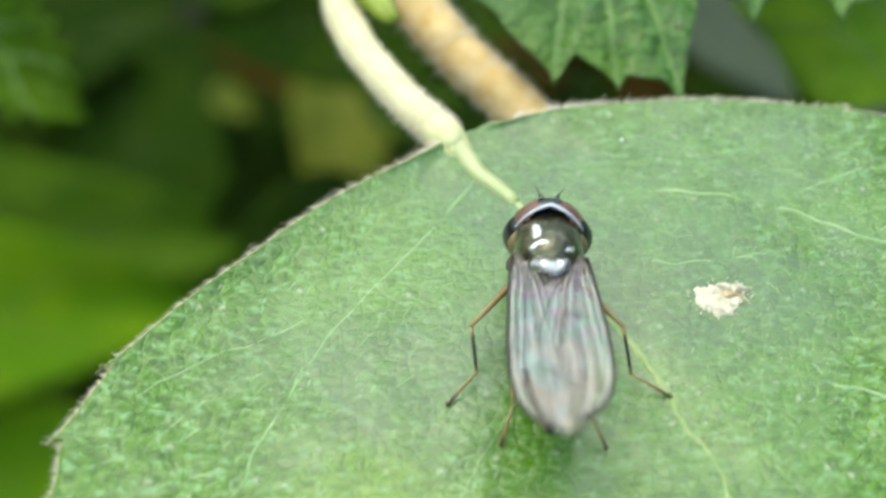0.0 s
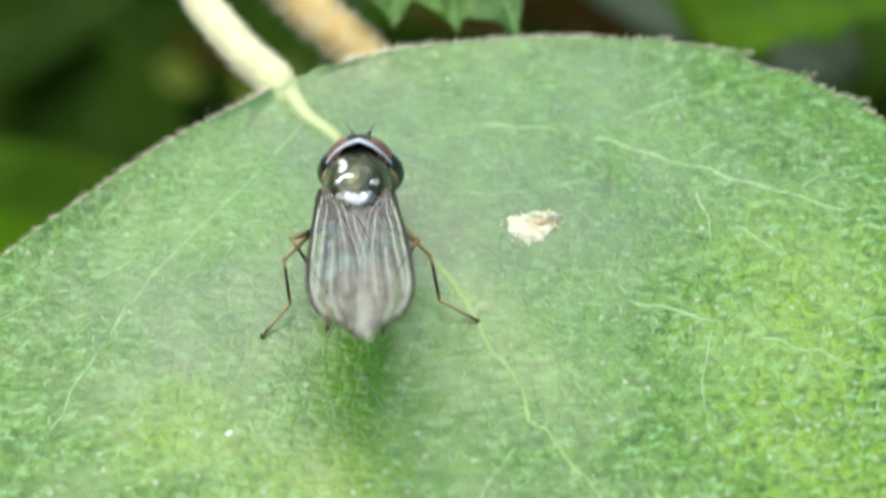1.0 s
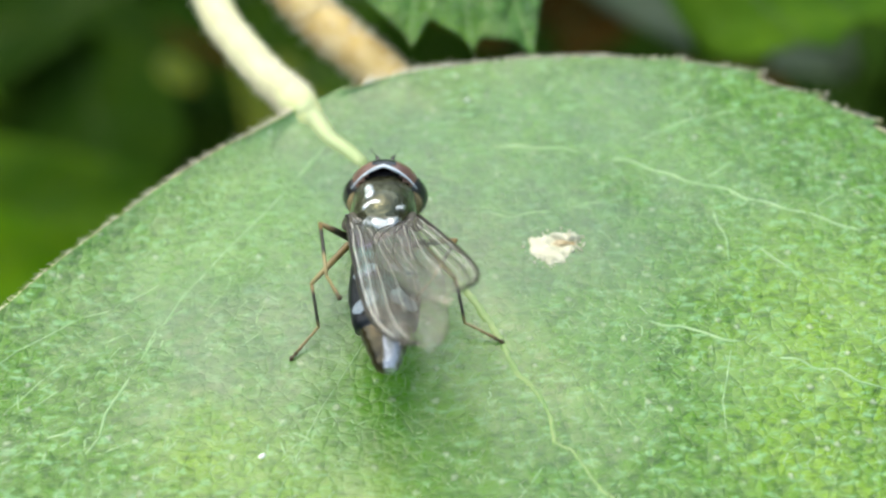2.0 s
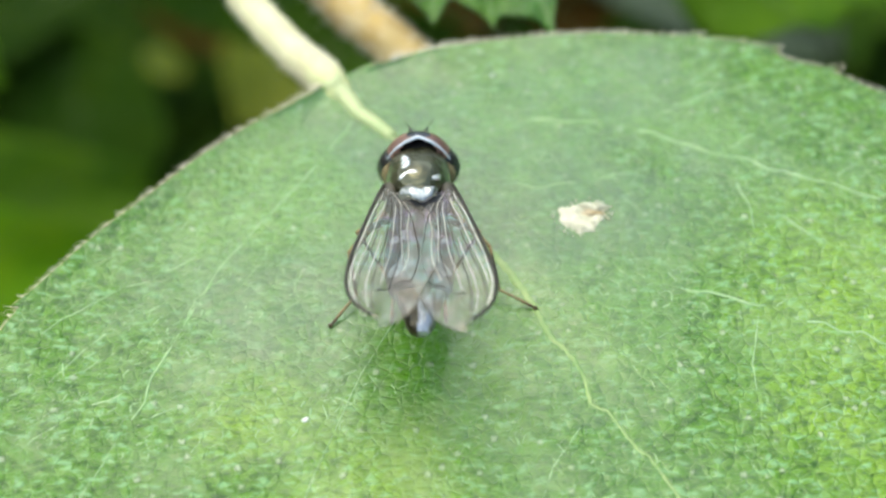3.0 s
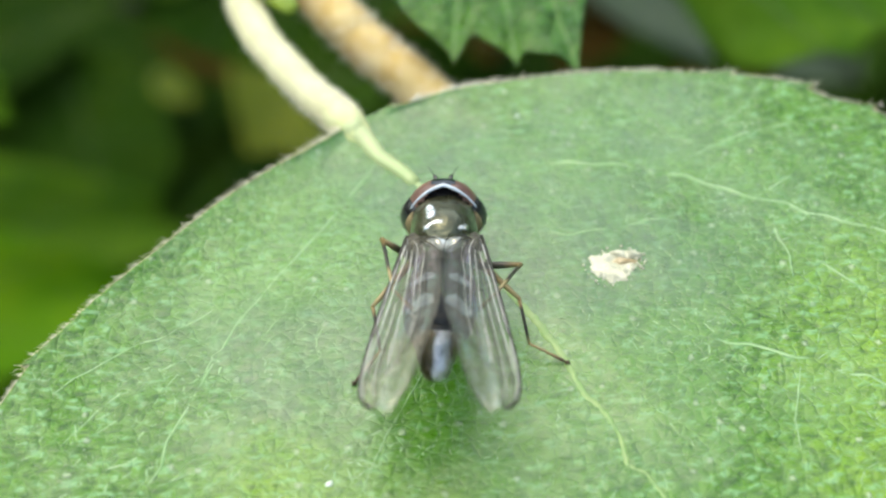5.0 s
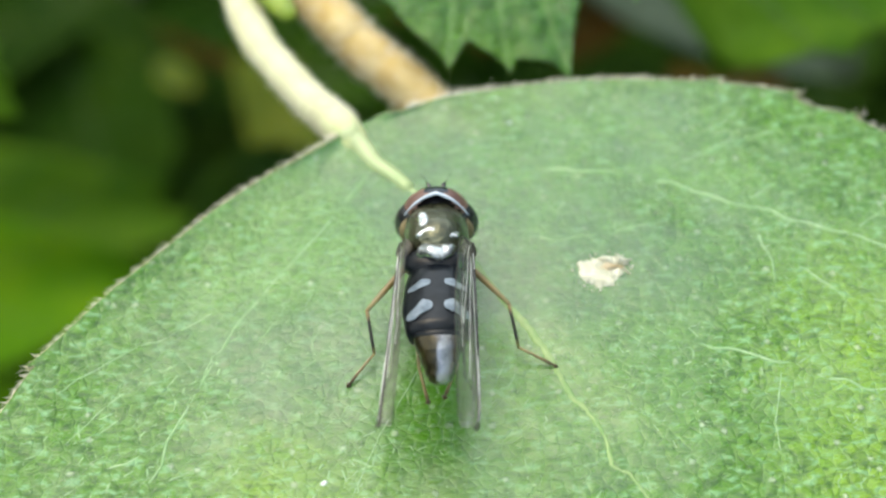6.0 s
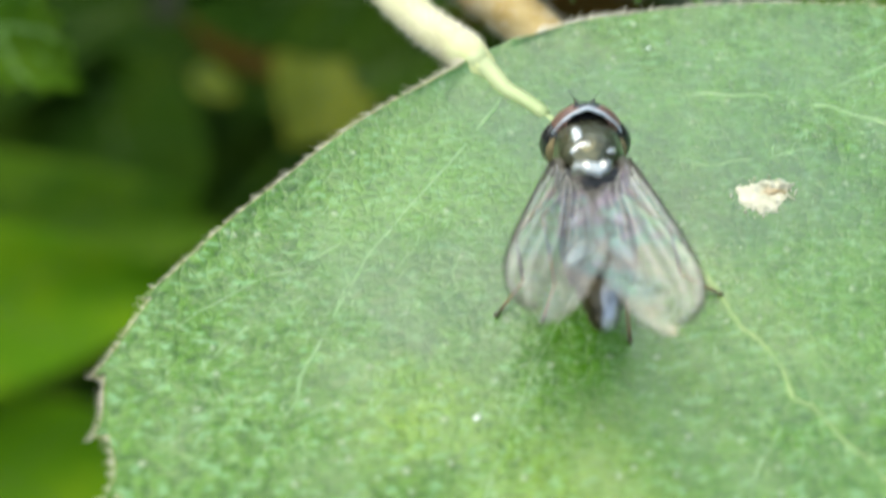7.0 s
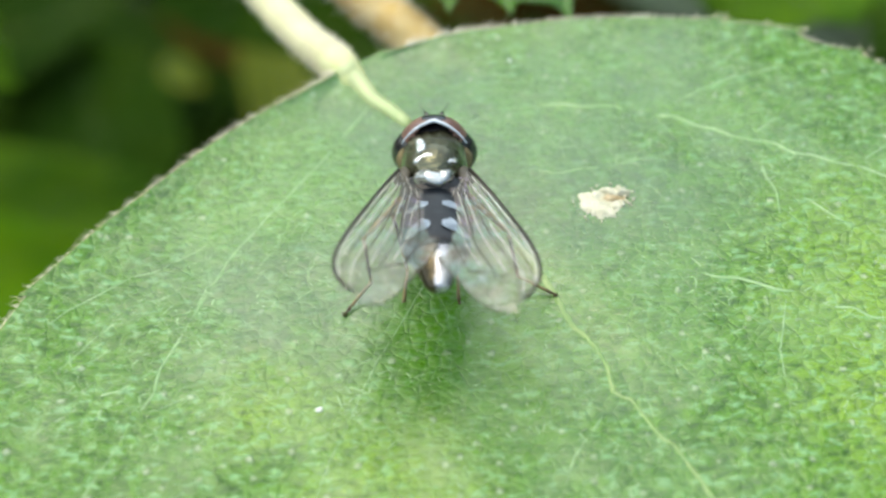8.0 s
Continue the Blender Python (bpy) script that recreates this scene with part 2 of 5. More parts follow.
    far_off.operation = "MULTIPLY_ADD"
    far_off.inputs[1].default_value = (0.16, 0.16, 0.0)
    jitter = nt.nodes.new("ShaderNodeTexNoise")
    jitter.inputs["Scale"].default_value = 9.0
    nt.links.new(vec, jitter.inputs["Vector"])
    nt.links.new(jitter.outputs["Color"], far_off.inputs[0])
    nt.links.new(flat.outputs[0], far_off.inputs[2])
    nt.links.new(far_off.outputs[0], dots.inputs["Vector"])
    dot_sep = nt.nodes.new("ShaderNodeSeparateColor")
    nt.links.new(dots.outputs["Color"], dot_sep.inputs[0])
    dot = math_node(nt, "MULTIPLY", ramp(nt, dots.outputs["Distance"], [(0.10, (1, 1, 1)), (0.21, (0, 0, 0))]), ramp(nt, dot_sep.outputs[2], [(0.3, (0, 0, 0)), (0.8, (1, 1, 1))]))
    base = mix(nt, math_node(nt, "MULTIPLY", dot, math_node(nt, "ADD", math_node(nt, "MULTIPLY", rough_out, 0.5), 0.15)), base, (0.46, 0.56, 0.38))
    nt.links.new(base, b.inputs["Base Color"])
    b.inputs["Specular IOR Level"].default_value = 0.5
    nt.links.new(ramp(nt, fine, [(0.3, (0.22,) * 3), (0.7, (0.40,) * 3)]), b.inputs["Roughness"])
    nt.links.new(math_node(nt, "SUBTRACT", 1.0, math_node(nt, "MULTIPLY", sheen_off, 0.8)), b.inputs["Coat Weight"])
    b.inputs["Coat Roughness"].default_value, b.inputs["Coat IOR"].default_value = 0.25, 1.72
    puff = ramp(nt, edge.outputs["Distance"], [(0.0, (0, 0, 0)), (0.12, (0.55,) * 3), (0.42, (1, 1, 1))])
    h = math_node(nt, "ADD", math_node(nt, "MULTIPLY", puff, 0.9), math_node(nt, "MULTIPLY", fine, 0.7))
    h = math_node(nt, "ADD", h, math_node(nt, "MULTIPLY", grain, 2.2))
    h = math_node(nt, "ADD", h, math_node(nt, "MULTIPLY", dot, 0.7))
    bump(nt, b, math_node(nt, "MULTIPLY", h, math_node(nt, "ADD", math_node(nt, "MULTIPLY", sheen_off, 1.0), 0.6)), 0.045, 0.9)
    translucent_out(nt, b, base, 0.2)
    return m


DEEP_GREEN, LEAF_GREEN, FRESH_GREEN, NET_GREEN = (0.022, 0.100, 0.002), (0.045, 0.172, 0.004), (0.088, 0.255, 0.002), (0.20, 0.37, 0.11)


def plain_material(name, a, c, scale, rough, spec=0.5, metal=0.0, relief=0.0, coat=0.0, coat_rough=0.08):
    m, nt, b = nodes_of(name)
    vec = mm_coords(nt)
    n = noise_node(nt, vec, scale, 4.0, 0.6)
    nt.links.new(ramp(nt, n, [(0.3, a), (0.7, c)]), b.inputs["Base Color"])
    b.inputs["Roughness"].default_value, b.inputs["Metallic"].default_value = rough, metal
    b.inputs["Specular IOR Level"].default_value = spec
    b.inputs["Coat Weight"].default_value = coat
    b.inputs["Coat Roughness"].default_value = coat_rough
    if relief:
        bump(nt, b, noise_node(nt, vec, scale * 2.5, 3.0), relief, 0.7)
    return m


LEAF = downy_material(((10.2, -1.0, 4.6), (9.8, -5.6, 4.4), (-5.6, -5.2, 2.0), (-2.4, -7.6, 3.2)))
TOOTH_LEAF = leaf_material("toothed_leaf", (0.035, 0.18, 0.006), (0.075, 0.28, 0.012), (0.14, 0.34, 0.008), (0.15, 0.33, 0.05), rough=0.2, spec=0.9, net=0.9, relief=0.4, net_amount=0.35, mosaic=0.2, gloss=0.55)
# Shade and sunlight are put into these background greens, from near-black to bright.
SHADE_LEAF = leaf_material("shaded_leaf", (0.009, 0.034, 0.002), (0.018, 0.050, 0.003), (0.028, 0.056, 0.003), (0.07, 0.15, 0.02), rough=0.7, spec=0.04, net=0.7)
DEEP_SHADE_LEAF = leaf_material("deep_shade_leaf", (0.006, 0.019, 0.002), (0.012, 0.035, 0.003), (0.022, 0.042, 0.003), (0.03, 0.07, 0.01), rough=0.8, spec=0.03, net=0.5)
OLIVE_LEAF = leaf_material("olive_leaf", (0.07, 0.11, 0.008), (0.14, 0.18, 0.016), (0.17, 0.20, 0.019), (0.18, 0.22, 0.04), rough=0.6, spec=0.1, net=0.6)
SUN_LEAF = leaf_material("sun_leaf", (0.05, 0.15, 0.003), (0.085, 0.20, 0.004), (0.12, 0.23, 0.005), (0.09, 0.2, 0.01), rough=0.7, spec=0.08, net=0.3)
# The grey of the reflected sky is put into this leaf's green.
SKY_GREY_LEAF = leaf_material("sky_grey_leaf", (0.03, 0.055, 0.03), (0.05, 0.08, 0.045), (0.06, 0.09, 0.05), (0.06, 0.09, 0.05), rough=0.5, spec=0.4, net=0.4)
HEDGE = plain_material("hedge_leaf", (0.015, 0.04, 0.008), (0.04, 0.09, 0.015), 0.02, 0.6, spec=0.2)
BROWN_LEAF = leaf_material("brown_leaf", (0.035, 0.02, 0.003), (0.06, 0.036, 0.006), (0.07, 0.04, 0.006), (0.05, 0.03, 0.01), rough=0.8, spec=0.04, net=0.6)
MID_LEAF = leaf_material("mid_leaf", (0.02, 0.076, 0.002), (0.042, 0.115, 0.004), (0.068, 0.145, 0.005), (0.10, 0.19, 0.02), rough=0.7, spec=0.1, net=0.6)
VEIN = plain_material("pale_vein", (0.12, 0.27, 0.07), (0.27, 0.42, 0.20), 0.8, 0.4, coat=0.85, coat_rough=0.3)
RIB = plain_material("midrib", (0.10, 0.24, 0.04), (0.25, 0.35, 0.12), 1.8, 0.45, coat=0.5, coat_rough=0.35)
STALK = plain_material("leaf_stalk", (0.50, 0.49, 0.28), (0.64, 0.63, 0.42), 1.1, 0.6, relief=0.03)


def green_at_blade(m, green, y0, y1, pale=None):
    """The stalk turns green where it runs into the midrib."""
    nt = m.node_tree
    b = nt.nodes["Principled BSDF"]
    old = b.inputs["Base Color"].links[0].from_socket
    sep = nt.nodes.new("ShaderNodeSeparateXYZ")
    nt.links.new(mm_coords(nt), sep.inputs[0])
    mr = nt.nodes.new("ShaderNodeMapRange")
    mr.inputs["From Min"].default_value, mr.inputs["From Max"].default_value = y0, y1
    nt.links.new(sep.outputs[1], mr.inputs["Value"])
    nt.links.new(mix(nt, mr.outputs[0], green or old, pale or old), b.inputs["Base Color"])


green_at_blade(STALK, (0.46, 0.54, 0.20), 5.6, 7.6)
green_at_blade(RIB, None, 3.4, 6.4, (0.40, 0.46, 0.23))
MARGIN = plain_material("leaf_margin", (0.26, 0.32, 0.11), (0.56, 0.50, 0.27), 0.9, 0.6)
HAIR = plain_material("pale_hair", (0.78, 0.74, 0.58), (0.88, 0.84, 0.70), 1.0, 0.6)
FINE_HAIR = plain_material("leaf_down", (0.24, 0.38, 0.17), (0.40, 0.50, 0.30), 1.0, 0.4)
TWIG = plain_material("twig_bark", (0.50, 0.33, 0.10), (0.72, 0.58, 0.30), 1.3, 0.7, spec=0.25, relief=0.10)
BUD = plain_material("green_bud", (0.13, 0.21, 0.01), (0.26, 0.34, 0.04), 0.8, 0.4)
# The shade under the shrub is put into this near-black soil colour.
SOIL = plain_material("shaded_soil", (0.006, 0.008, 0.004), (0.02, 0.022, 0.01), 0.03, 0.9, relief=4.0)
DROPPING = plain_material("white_crust", (0.42, 0.41, 0.29), (0.66, 0.65, 0.53), 3.4, 0.65, relief=0.08)
CRUST_TAN_SHADE = plain_material("tan_shade_crust", (0.34, 0.26, 0.14), (0.54, 0.45, 0.31), 3.0, 0.7)
FLECK = plain_material("white_fleck", (0.5, 0.58, 0.5), (0.7, 0.75, 0.7), 3.0, 0.5)
THORAX = plain_material("bronze_cuticle", (0.026, 0.029, 0.012), (0.15, 0.15, 0.085), 2.2, 0.13, spec=0.8, metal=0.75, relief=0.10, coat=0.5)
SCUTEL = plain_material("sky_silver_scutellum", (0.22, 0.23, 0.22), (0.68, 0.70, 0.70), 1.6, 0.22, metal=0.9, relief=0.08)
BLACK = plain_material("black_cuticle", (0.006, 0.006, 0.008), (0.016, 0.016, 0.02), 4.0, 0.25, spec=0.6, coat=0.3)
BELLY = plain_material("abdomen_black", (0.003, 0.004, 0.007), (0.010, 0.013, 0.018), 3.0, 0.3, spec=0.2, coat=0.22, coat_rough=0.16)
SPOT = plain_material("grey_spot", (0.10, 0.135, 0.18), (0.34, 0.40, 0.47), 3.0, 0.35)
COLLAR = plain_material("tan_dust", (0.13, 0.10, 0.05), (0.28, 0.22, 0.12), 3.0, 0.7, spec=0.2)
EYE = plain_material("eye_red_brown", (0.10, 0.052, 0.042), (0.17, 0.095, 0.078), 4.0, 0.3, spec=0.5)
RIM = plain_material("eye_rim", (0.36, 0.42, 0.49), (0.60, 0.66, 0.74), 5.0, 0.4)
FRONS = plain_material("blue_black_frons", (0.005, 0.008, 0.013), (0.02, 0.03, 0.045), 3.0, 0.2, spec=1.0, metal=0.6, coat=0.4)
LEG_BLACK, LEG_AMBER, LEG_TAN = (0.018, 0.015, 0.009), (0.19, 0.13, 0.05), (0.30, 0.24, 0.11)


def leg_material(name, stops):
    """Colours that change along a leg piece: (mm from its upper end, colour)."""
    m, nt, b = nodes_of(name)
    vec = mm_coords(nt)
    sep = nt.nodes.new("ShaderNodeSeparateXYZ")
    nt.links.new(vec, sep.inputs[0])
    along = math_node(nt, "ADD", math_node(nt, "MULTIPLY", sep.outputs[0], 0.5), math_node(nt, "MULTIPLY", noise_node(nt, vec, 9.0), 0.03))
    nt.links.new(ramp(nt, along, [(x * 0.5, c) for x, c in stops]), b.inputs["Base Color"])
    b.inputs["Roughness"].default_value = 0.38
    return m


LEG_DARK = leg_material("leg_dark", [(0.0, LEG_BLACK), (1.1, LEG_BLACK), (1.45, LEG_AMBER), (1.7, LEG_AMBER)])
LEG_PALE = leg_material("leg_amber", [(0.0, LEG_AMBER), (1.2, LEG_AMBER), (1.9, LEG_TAN)])
ROOT = plain_material("wing_root", (0.03, 0.026, 0.018), (0.08, 0.07, 0.05), 4.0, 0.45)
LEG_MIXED = leg_material("leg_dusky", [(0.0, LEG_AMBER), (0.18, LEG_AMBER), (0.32, LEG_BLACK), (0.95, LEG_BLACK), (1.15, LEG_TAN)])
LEG_FOOT = leg_material("leg_foot", [(0.0, LEG_TAN), (0.7, LEG_AMBER), (0.88, (0.07, 0.045, 0.016)), (1.1, (0.05, 0.03, 0.012))])
WING_VEIN = plain_material("wing_vein", (0.012, 0.010, 0.008), (0.03, 0.024, 0.018), 4.0, 0.4)
GLINT_STREAK = plain_material("wing_glint", (0.5, 0.5, 0.46), (0.74, 0.74, 0.70), 3.0, 0.2, spec=1.0)


def wing_material():
    """Clear membrane: mostly transparent, a faint smoky tint, and a gloss with its rainbow sheen put in as tints by
    length and noise.
    """
    m, nt, b = nodes_of("wing_membrane")
    vec = mm_coords(nt)
    n = noise_node(nt, vec, 0.7, 2.0)
    nt.links.new(ramp(nt, n, [(0.35, (0.44, 0.43, 0.38)), (0.7, (0.62, 0.61, 0.56))]), b.inputs["Base Color"])
    b.inputs["Roughness"].default_value, b.inputs["Specular IOR Level"].default_value = 0.3, 0.6
    crease = nt.nodes.new("ShaderNodeBump")
    crease.inputs["Distance"].default_value, crease.inputs["Strength"].default_value = 0.10 * MM, 0.8
    nt.links.new(noise_node(nt, vec, 1.1, 2.0), crease.inputs["Height"])
    nt.links.new(crease.outputs[0], b.inputs["Normal"])
    film = nt.nodes.new("ShaderNodeBsdfGlossy")
    film.inputs["Roughness"].default_value = 0.16
    nt.links.new(crease.outputs[0], film.inputs["Normal"])
    along = nt.nodes.new("ShaderNodeSeparateXYZ")
    nt.links.new(vec, along.inputs[0])
    # sheen tints painted along the wing's length, shifted by noise
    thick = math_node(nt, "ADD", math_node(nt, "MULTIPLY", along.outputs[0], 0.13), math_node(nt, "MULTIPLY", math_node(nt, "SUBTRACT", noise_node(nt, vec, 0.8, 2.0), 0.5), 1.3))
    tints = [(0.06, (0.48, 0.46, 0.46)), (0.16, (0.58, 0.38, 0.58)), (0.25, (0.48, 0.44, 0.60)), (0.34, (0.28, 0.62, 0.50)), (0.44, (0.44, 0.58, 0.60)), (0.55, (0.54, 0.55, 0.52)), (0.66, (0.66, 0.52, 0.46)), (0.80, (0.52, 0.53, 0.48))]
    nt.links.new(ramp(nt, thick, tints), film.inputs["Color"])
    clear = nt.nodes.new("ShaderNodeBsdfTransparent")
    clear.inputs[0].default_value = (0.96, 0.95, 0.92, 1)
    smoky = nt.nodes.new("ShaderNodeMixShader")
    smoky.inputs[0].default_value = 0.10
    nt.links.new(clear.outputs[0], smoky.inputs[1])
    nt.links.new(b.outputs[0], smoky.inputs[2])
    mx = nt.nodes.new("ShaderNodeMixShader")
    mx.inputs[0].default_value = 0.11
    nt.links.new(smoky.outputs[0], mx.inputs[1])
    nt.links.new(film.outputs[0], mx.inputs[2])
    nt.links.new(mx.outputs[0], nt.nodes["Material Output"].inputs[0])
    return m


WING = wing_material()


def tail_material():
    """Olive-brown shining cuticle with a silvery reflection painted along the back."""
    m, nt, b = nodes_of("tail_cuticle")
    vec = mm_coords(nt)
    xyz = nt.nodes.new("ShaderNodeSeparateXYZ")
    nt.links.new(vec, xyz.inputs[0])
    n = noise_node(nt, vec, 2.2, 3.0)
    across = math_node(nt, "ADD", xyz.outputs[0], math_node(nt, "MULTIPLY", math_node(nt, "SUBTRACT", n, 0.5), 0.5))
    # silvery sheen put into the colour right of the midline
    sheen_band = ramp(nt, math_node(nt, "ADD", across, 0.5), [(0.36, (0, 0, 0)), (0.48, (1, 1, 1)), (0.72, (0.8, 0.8, 0.8)), (0.92, (0.1, 0.1, 0.1))])
    brown = ramp(nt, n, [(0.3, (0.035, 0.027, 0.012)), (0.7, (0.12, 0.09, 0.04))])
    silver = ramp(nt, noise_node(nt, vec, 3.2, 3.0), [(0.3, (0.14, 0.145, 0.165)), (0.68, (0.62, 0.62, 0.66))])
    nt.links.new(mix(nt, sheen_band, brown, silver), b.inputs["Base Color"])
    b.inputs["Metallic"].default_value, b.inputs["Roughness"].default_value = 0.7, 0.22
    b.inputs["Coat Weight"].default_value = 0.5
    bump(nt, b, noise_node(nt, vec, 4.0, 2.0), 0.05, 0.7)
    return m


TAIL = tail_material()


# ---- mesh helpers ----
def part(name, bm, material, parent=None, label="", smooth=True):
    """Links a bmesh in millimetres as one mesh object under a thing or a part."""
    me = bpy.data.meshes.new(name)
    for v in bm.verts:
        v.co *= MM
    bm.normal_update()
    bm.to_mesh(me)
    bm.free()
    for p in me.polygons:
        p.use_smooth = smooth
    me.materials.append(material)
    ob = new(name, me)
    if parent:
        ob.parent = parent
    if label:
        tagged(ob, label)
    return ob


def empty(name):
    e = new(name)
    e.empty_display_size = 0.002
    return e


def tube(bm, pts, radii, seg=8, cap=True):
    pts = [Vector(p) for p in pts]
    rings, side = [], None
    for i, p in enumerate(pts):
        d = (pts[min(i + 1, len(pts) - 1)] - pts[max(i - 1, 0)]).normalized()
        if side is None:
            side = d.orthogonal().normalized()
        side = (side - d * side.dot(d)).normalized()
        up = d.cross(side)
        r = radii[i] if isinstance(radii, (list, tuple)) else radii
        rings.append([bm.verts.new(p + r * (math.cos(a) * side + math.sin(a) * up)) for a in (2 * math.pi * k / seg for k in range(seg))])
    for a, b in zip(rings, rings[1:]):
        for k in range(seg):
            bm.faces.new((a[k], a[(k + 1) % seg], b[(k + 1) % seg], b[k]))
    if cap:
        bm.faces.new(rings[0][::-1])
        bm.faces.new(rings[-1])


def loft(bm, stations, seg=20):
    """A body along y: stations of (y, z, half width, half height)."""
    rings = []
    for y, z, rx, rz in stations:
        rings.append([bm.verts.new((rx * math.cos(a), y, z + rz * math.sin(a))) for a in (2 * math.pi * k / seg for k in range(seg))])
    for a, b in zip(rings, rings[1:]):
        for k in range(seg):
            bm.faces.new((a[k], b[k], b[(k + 1) % seg], a[(k + 1) % seg]))
    bm.faces.new(rings[0])
    bm.faces.new(rings[-1][::-1])


def ball(bm, centre, radii, turn=(0, 0, 0), u=20, v=12):
    m = Matrix.Translation(centre) @ Euler([radians(a) for a in turn]).to_matrix().to_4x4() @ Matrix.Diagonal((*radii, 1))
    bmesh.ops.create_uvsphere(bm, u_segments=u, v_segments=v, radius=1.0, matrix=m)


def hair(bm, root, tip, r):
    root, tip = Vector(root), Vector(tip)
    d = (tip - root).normalized()
    s = d.orthogonal().normalized()
    u = d.cross(s)
    ring = [bm.verts.new(root + r * (math.cos(a) * s + math.sin(a) * u)) for a in (0, 2.094, 4.189)]
    top = bm.verts.new(tip)
    for k in range(3):
        bm.faces.new((ring[k], ring[(k + 1) % 3], top))


def spline(keys, x):
    """Smooth value between (x, y) keys."""
    if x <= keys[0][0]:
        return keys[0][1]
    for i in range(len(keys) - 1):
        (x1, y1), (x2, y2) = keys[i], keys[i + 1]
        if x <= x2:
            (x0, y0), (x3, y3) = keys[max(i - 1, 0)], keys[min(i + 2, len(keys) - 1)]
            m1 = (y2 - y0) / (x2 - x0)
            m2 = (y3 - y1) / (x3 - x1)
            h = x2 - x1
            s = (x - x1) / h
            return (2 * s**3 - 3 * s**2 + 1) * y1 + (s**3 - 2 * s**2 + s) * h * m1 + (-2 * s**3 + 3 * s**2) * y2 + (s**3 - s**2) * h * m2
    return keys[-1][1]


# ---- the broad downy leaf that carries the fly ----
BASE, ALONG, LEFT = Vector((-3.75, 7.4)), Vector((0.46985, -0.88275)), Vector((-0.88275, -0.46985))
LEN = 46.0
HALF_L = [(0, 0.2), (0.35, 0.6), (0.54, 1.1), (0.72, 2.1), (0.92, 3.3), (1.4, 5.1), (2.1, 7.0), (2.75, 8.75), (3.75, 10.75), (4.7, 12.1), (5.7, 13.1), (6.9, 13.6), (8.4, 13.9), (10.5, 14.5), (14, 15.1), (20, 15.0), (28, 12.6), (36, 8.2), (43, 2.8), (46, 0.05)]
HALF_R = [(0, 0.2), (0.42, 1.1), (0.56, 2.5), (1.03, 4.1), (1.7, 6.0), (2.55, 7.75), (3.65, 9.5), (4.7, 10.95), (5.5, 11.55), (6.1, 11.85), (7.1, 12.65), (8.8, 13.4), (11, 14.2), (15, 15.0), (21, 14.8), (29, 12.0), (37, 7.4), (43, 2.6), (46, 0.05)]


def leaf_z(x, y):
    z = 0.067 - 0.16 * math.exp(-((x + 0.1) ** 2 + ((y + 4.6) / 1.3) ** 2) / 4.0) + 0.0208 * x - 0.0228 * y - 0.0023 * x * x + 0.0028 * x * y - 0.0025 * y * y
    s, p = leaf_sp(x, y)
    z += 0.06 * noise.noise((x * 0.16, y * 0.16, 3.1)) + 0.05 * noise.noise((x * 0.6, y * 0.6, 7.7))
    z -= 0.08 * math.exp(-((p / 1.3) ** 2)) * min(1.0, max(0.0, s - 2.0) / 4)  # the groove of the midrib
    w = spline(HALF_L if p > 0 else HALF_R, max(0.0, min(LEN, s)))
    inner = min(1.0, max(0.0, 1.6 * (1 - abs(p) / max(w, 0.1)))) * min(1.0, max(0.05, s / 3.0))
    return z * inner * (2 - inner)  # the rim runs level


def leaf_sp(x, y):
    q = Vector((x, y)) - BASE
    return q.dot(ALONG), q.dot(LEFT)


def leaf_xy(s, p):
    q = BASE + ALONG * s + LEFT * p
    return q.x, q.y


def on_leaf(s, p, lift=0.0):
    x, y = leaf_xy(s, p)
    return Vector((x, y, leaf_z(x, y) + lift))


def margin_half(s, side):
    """Half width with the small blunt teeth of the margin."""
    w = spline(HALF_L if side > 0 else HALF_R, s)
    if s > 3.0:
        k = (s * 0.62 + (0.46 if side > 0 else 0.59)) % 1.0
        w += 0.42 * (k**5) * min(1, s - 3.0)
    return w


def leaf_net():
    """Uneven cells of about half a millimetre over the near part of the blade: their centres by square, and their walls, in (s, p)."""
    rng = random.Random(14)
    sites = []
    for i in range(42):
        for j in range(66):
            sites.append(Vector(((i + 0.5 * (j % 2) + rng.uniform(-0.46, 0.46)) * 0.48, (j - 33 + rng.uniform(-0.46, 0.46)) * 0.47)))
    co, _, tris, *_ = delaunay_2d_cdt(sites, [], [], 0, 1e-6)
    centre, sides = [], {}
    for n, (a, b, c) in enumerate(tris):
        a, b, c = co[a], co[b], co[c]
        d = 2 * (a.x * (b.y - c.y) + b.x * (c.y - a.y) + c.x * (a.y - b.y))
        aa, bb, cc = a.length_squared, b.length_squared, c.length_squared
        centre.append(Vector(((aa * (b.y - c.y) + bb * (c.y - a.y) + cc * (a.y - b.y)) / d, (aa * (c.x - b.x) + bb * (a.x - c.x) + cc * (b.x - a.x)) / d)))
        for e in ((tris[n][0], tris[n][1]), (tris[n][1], tris[n][2]), (tris[n][2], tris[n][0])):
            sides.setdefault(tuple(sorted(e)), []).append(n)
    walls = []
    for pair in sides.values():
        if len(pair) == 2:
            a, b = centre[pair[0]], centre[pair[1]]
            if (a - b).length < 0.9:
                walls.append((a, b))
    squares = {}
    for q in sites:
        squares.setdefault((int(q.x // 1), int(q.y // 1)), []).append(q)
    return squares, walls


NET_SITES, NET_EDGES = leaf_net()


def net_strength(s, p):
    """0 towards the leaf's base, 1 where the cells stand out further off."""
    return min(1.0, max(0.12, (math.hypot(s - 2.5, 0.85 * (p + 1.5)) - 3.0) / 6.0))


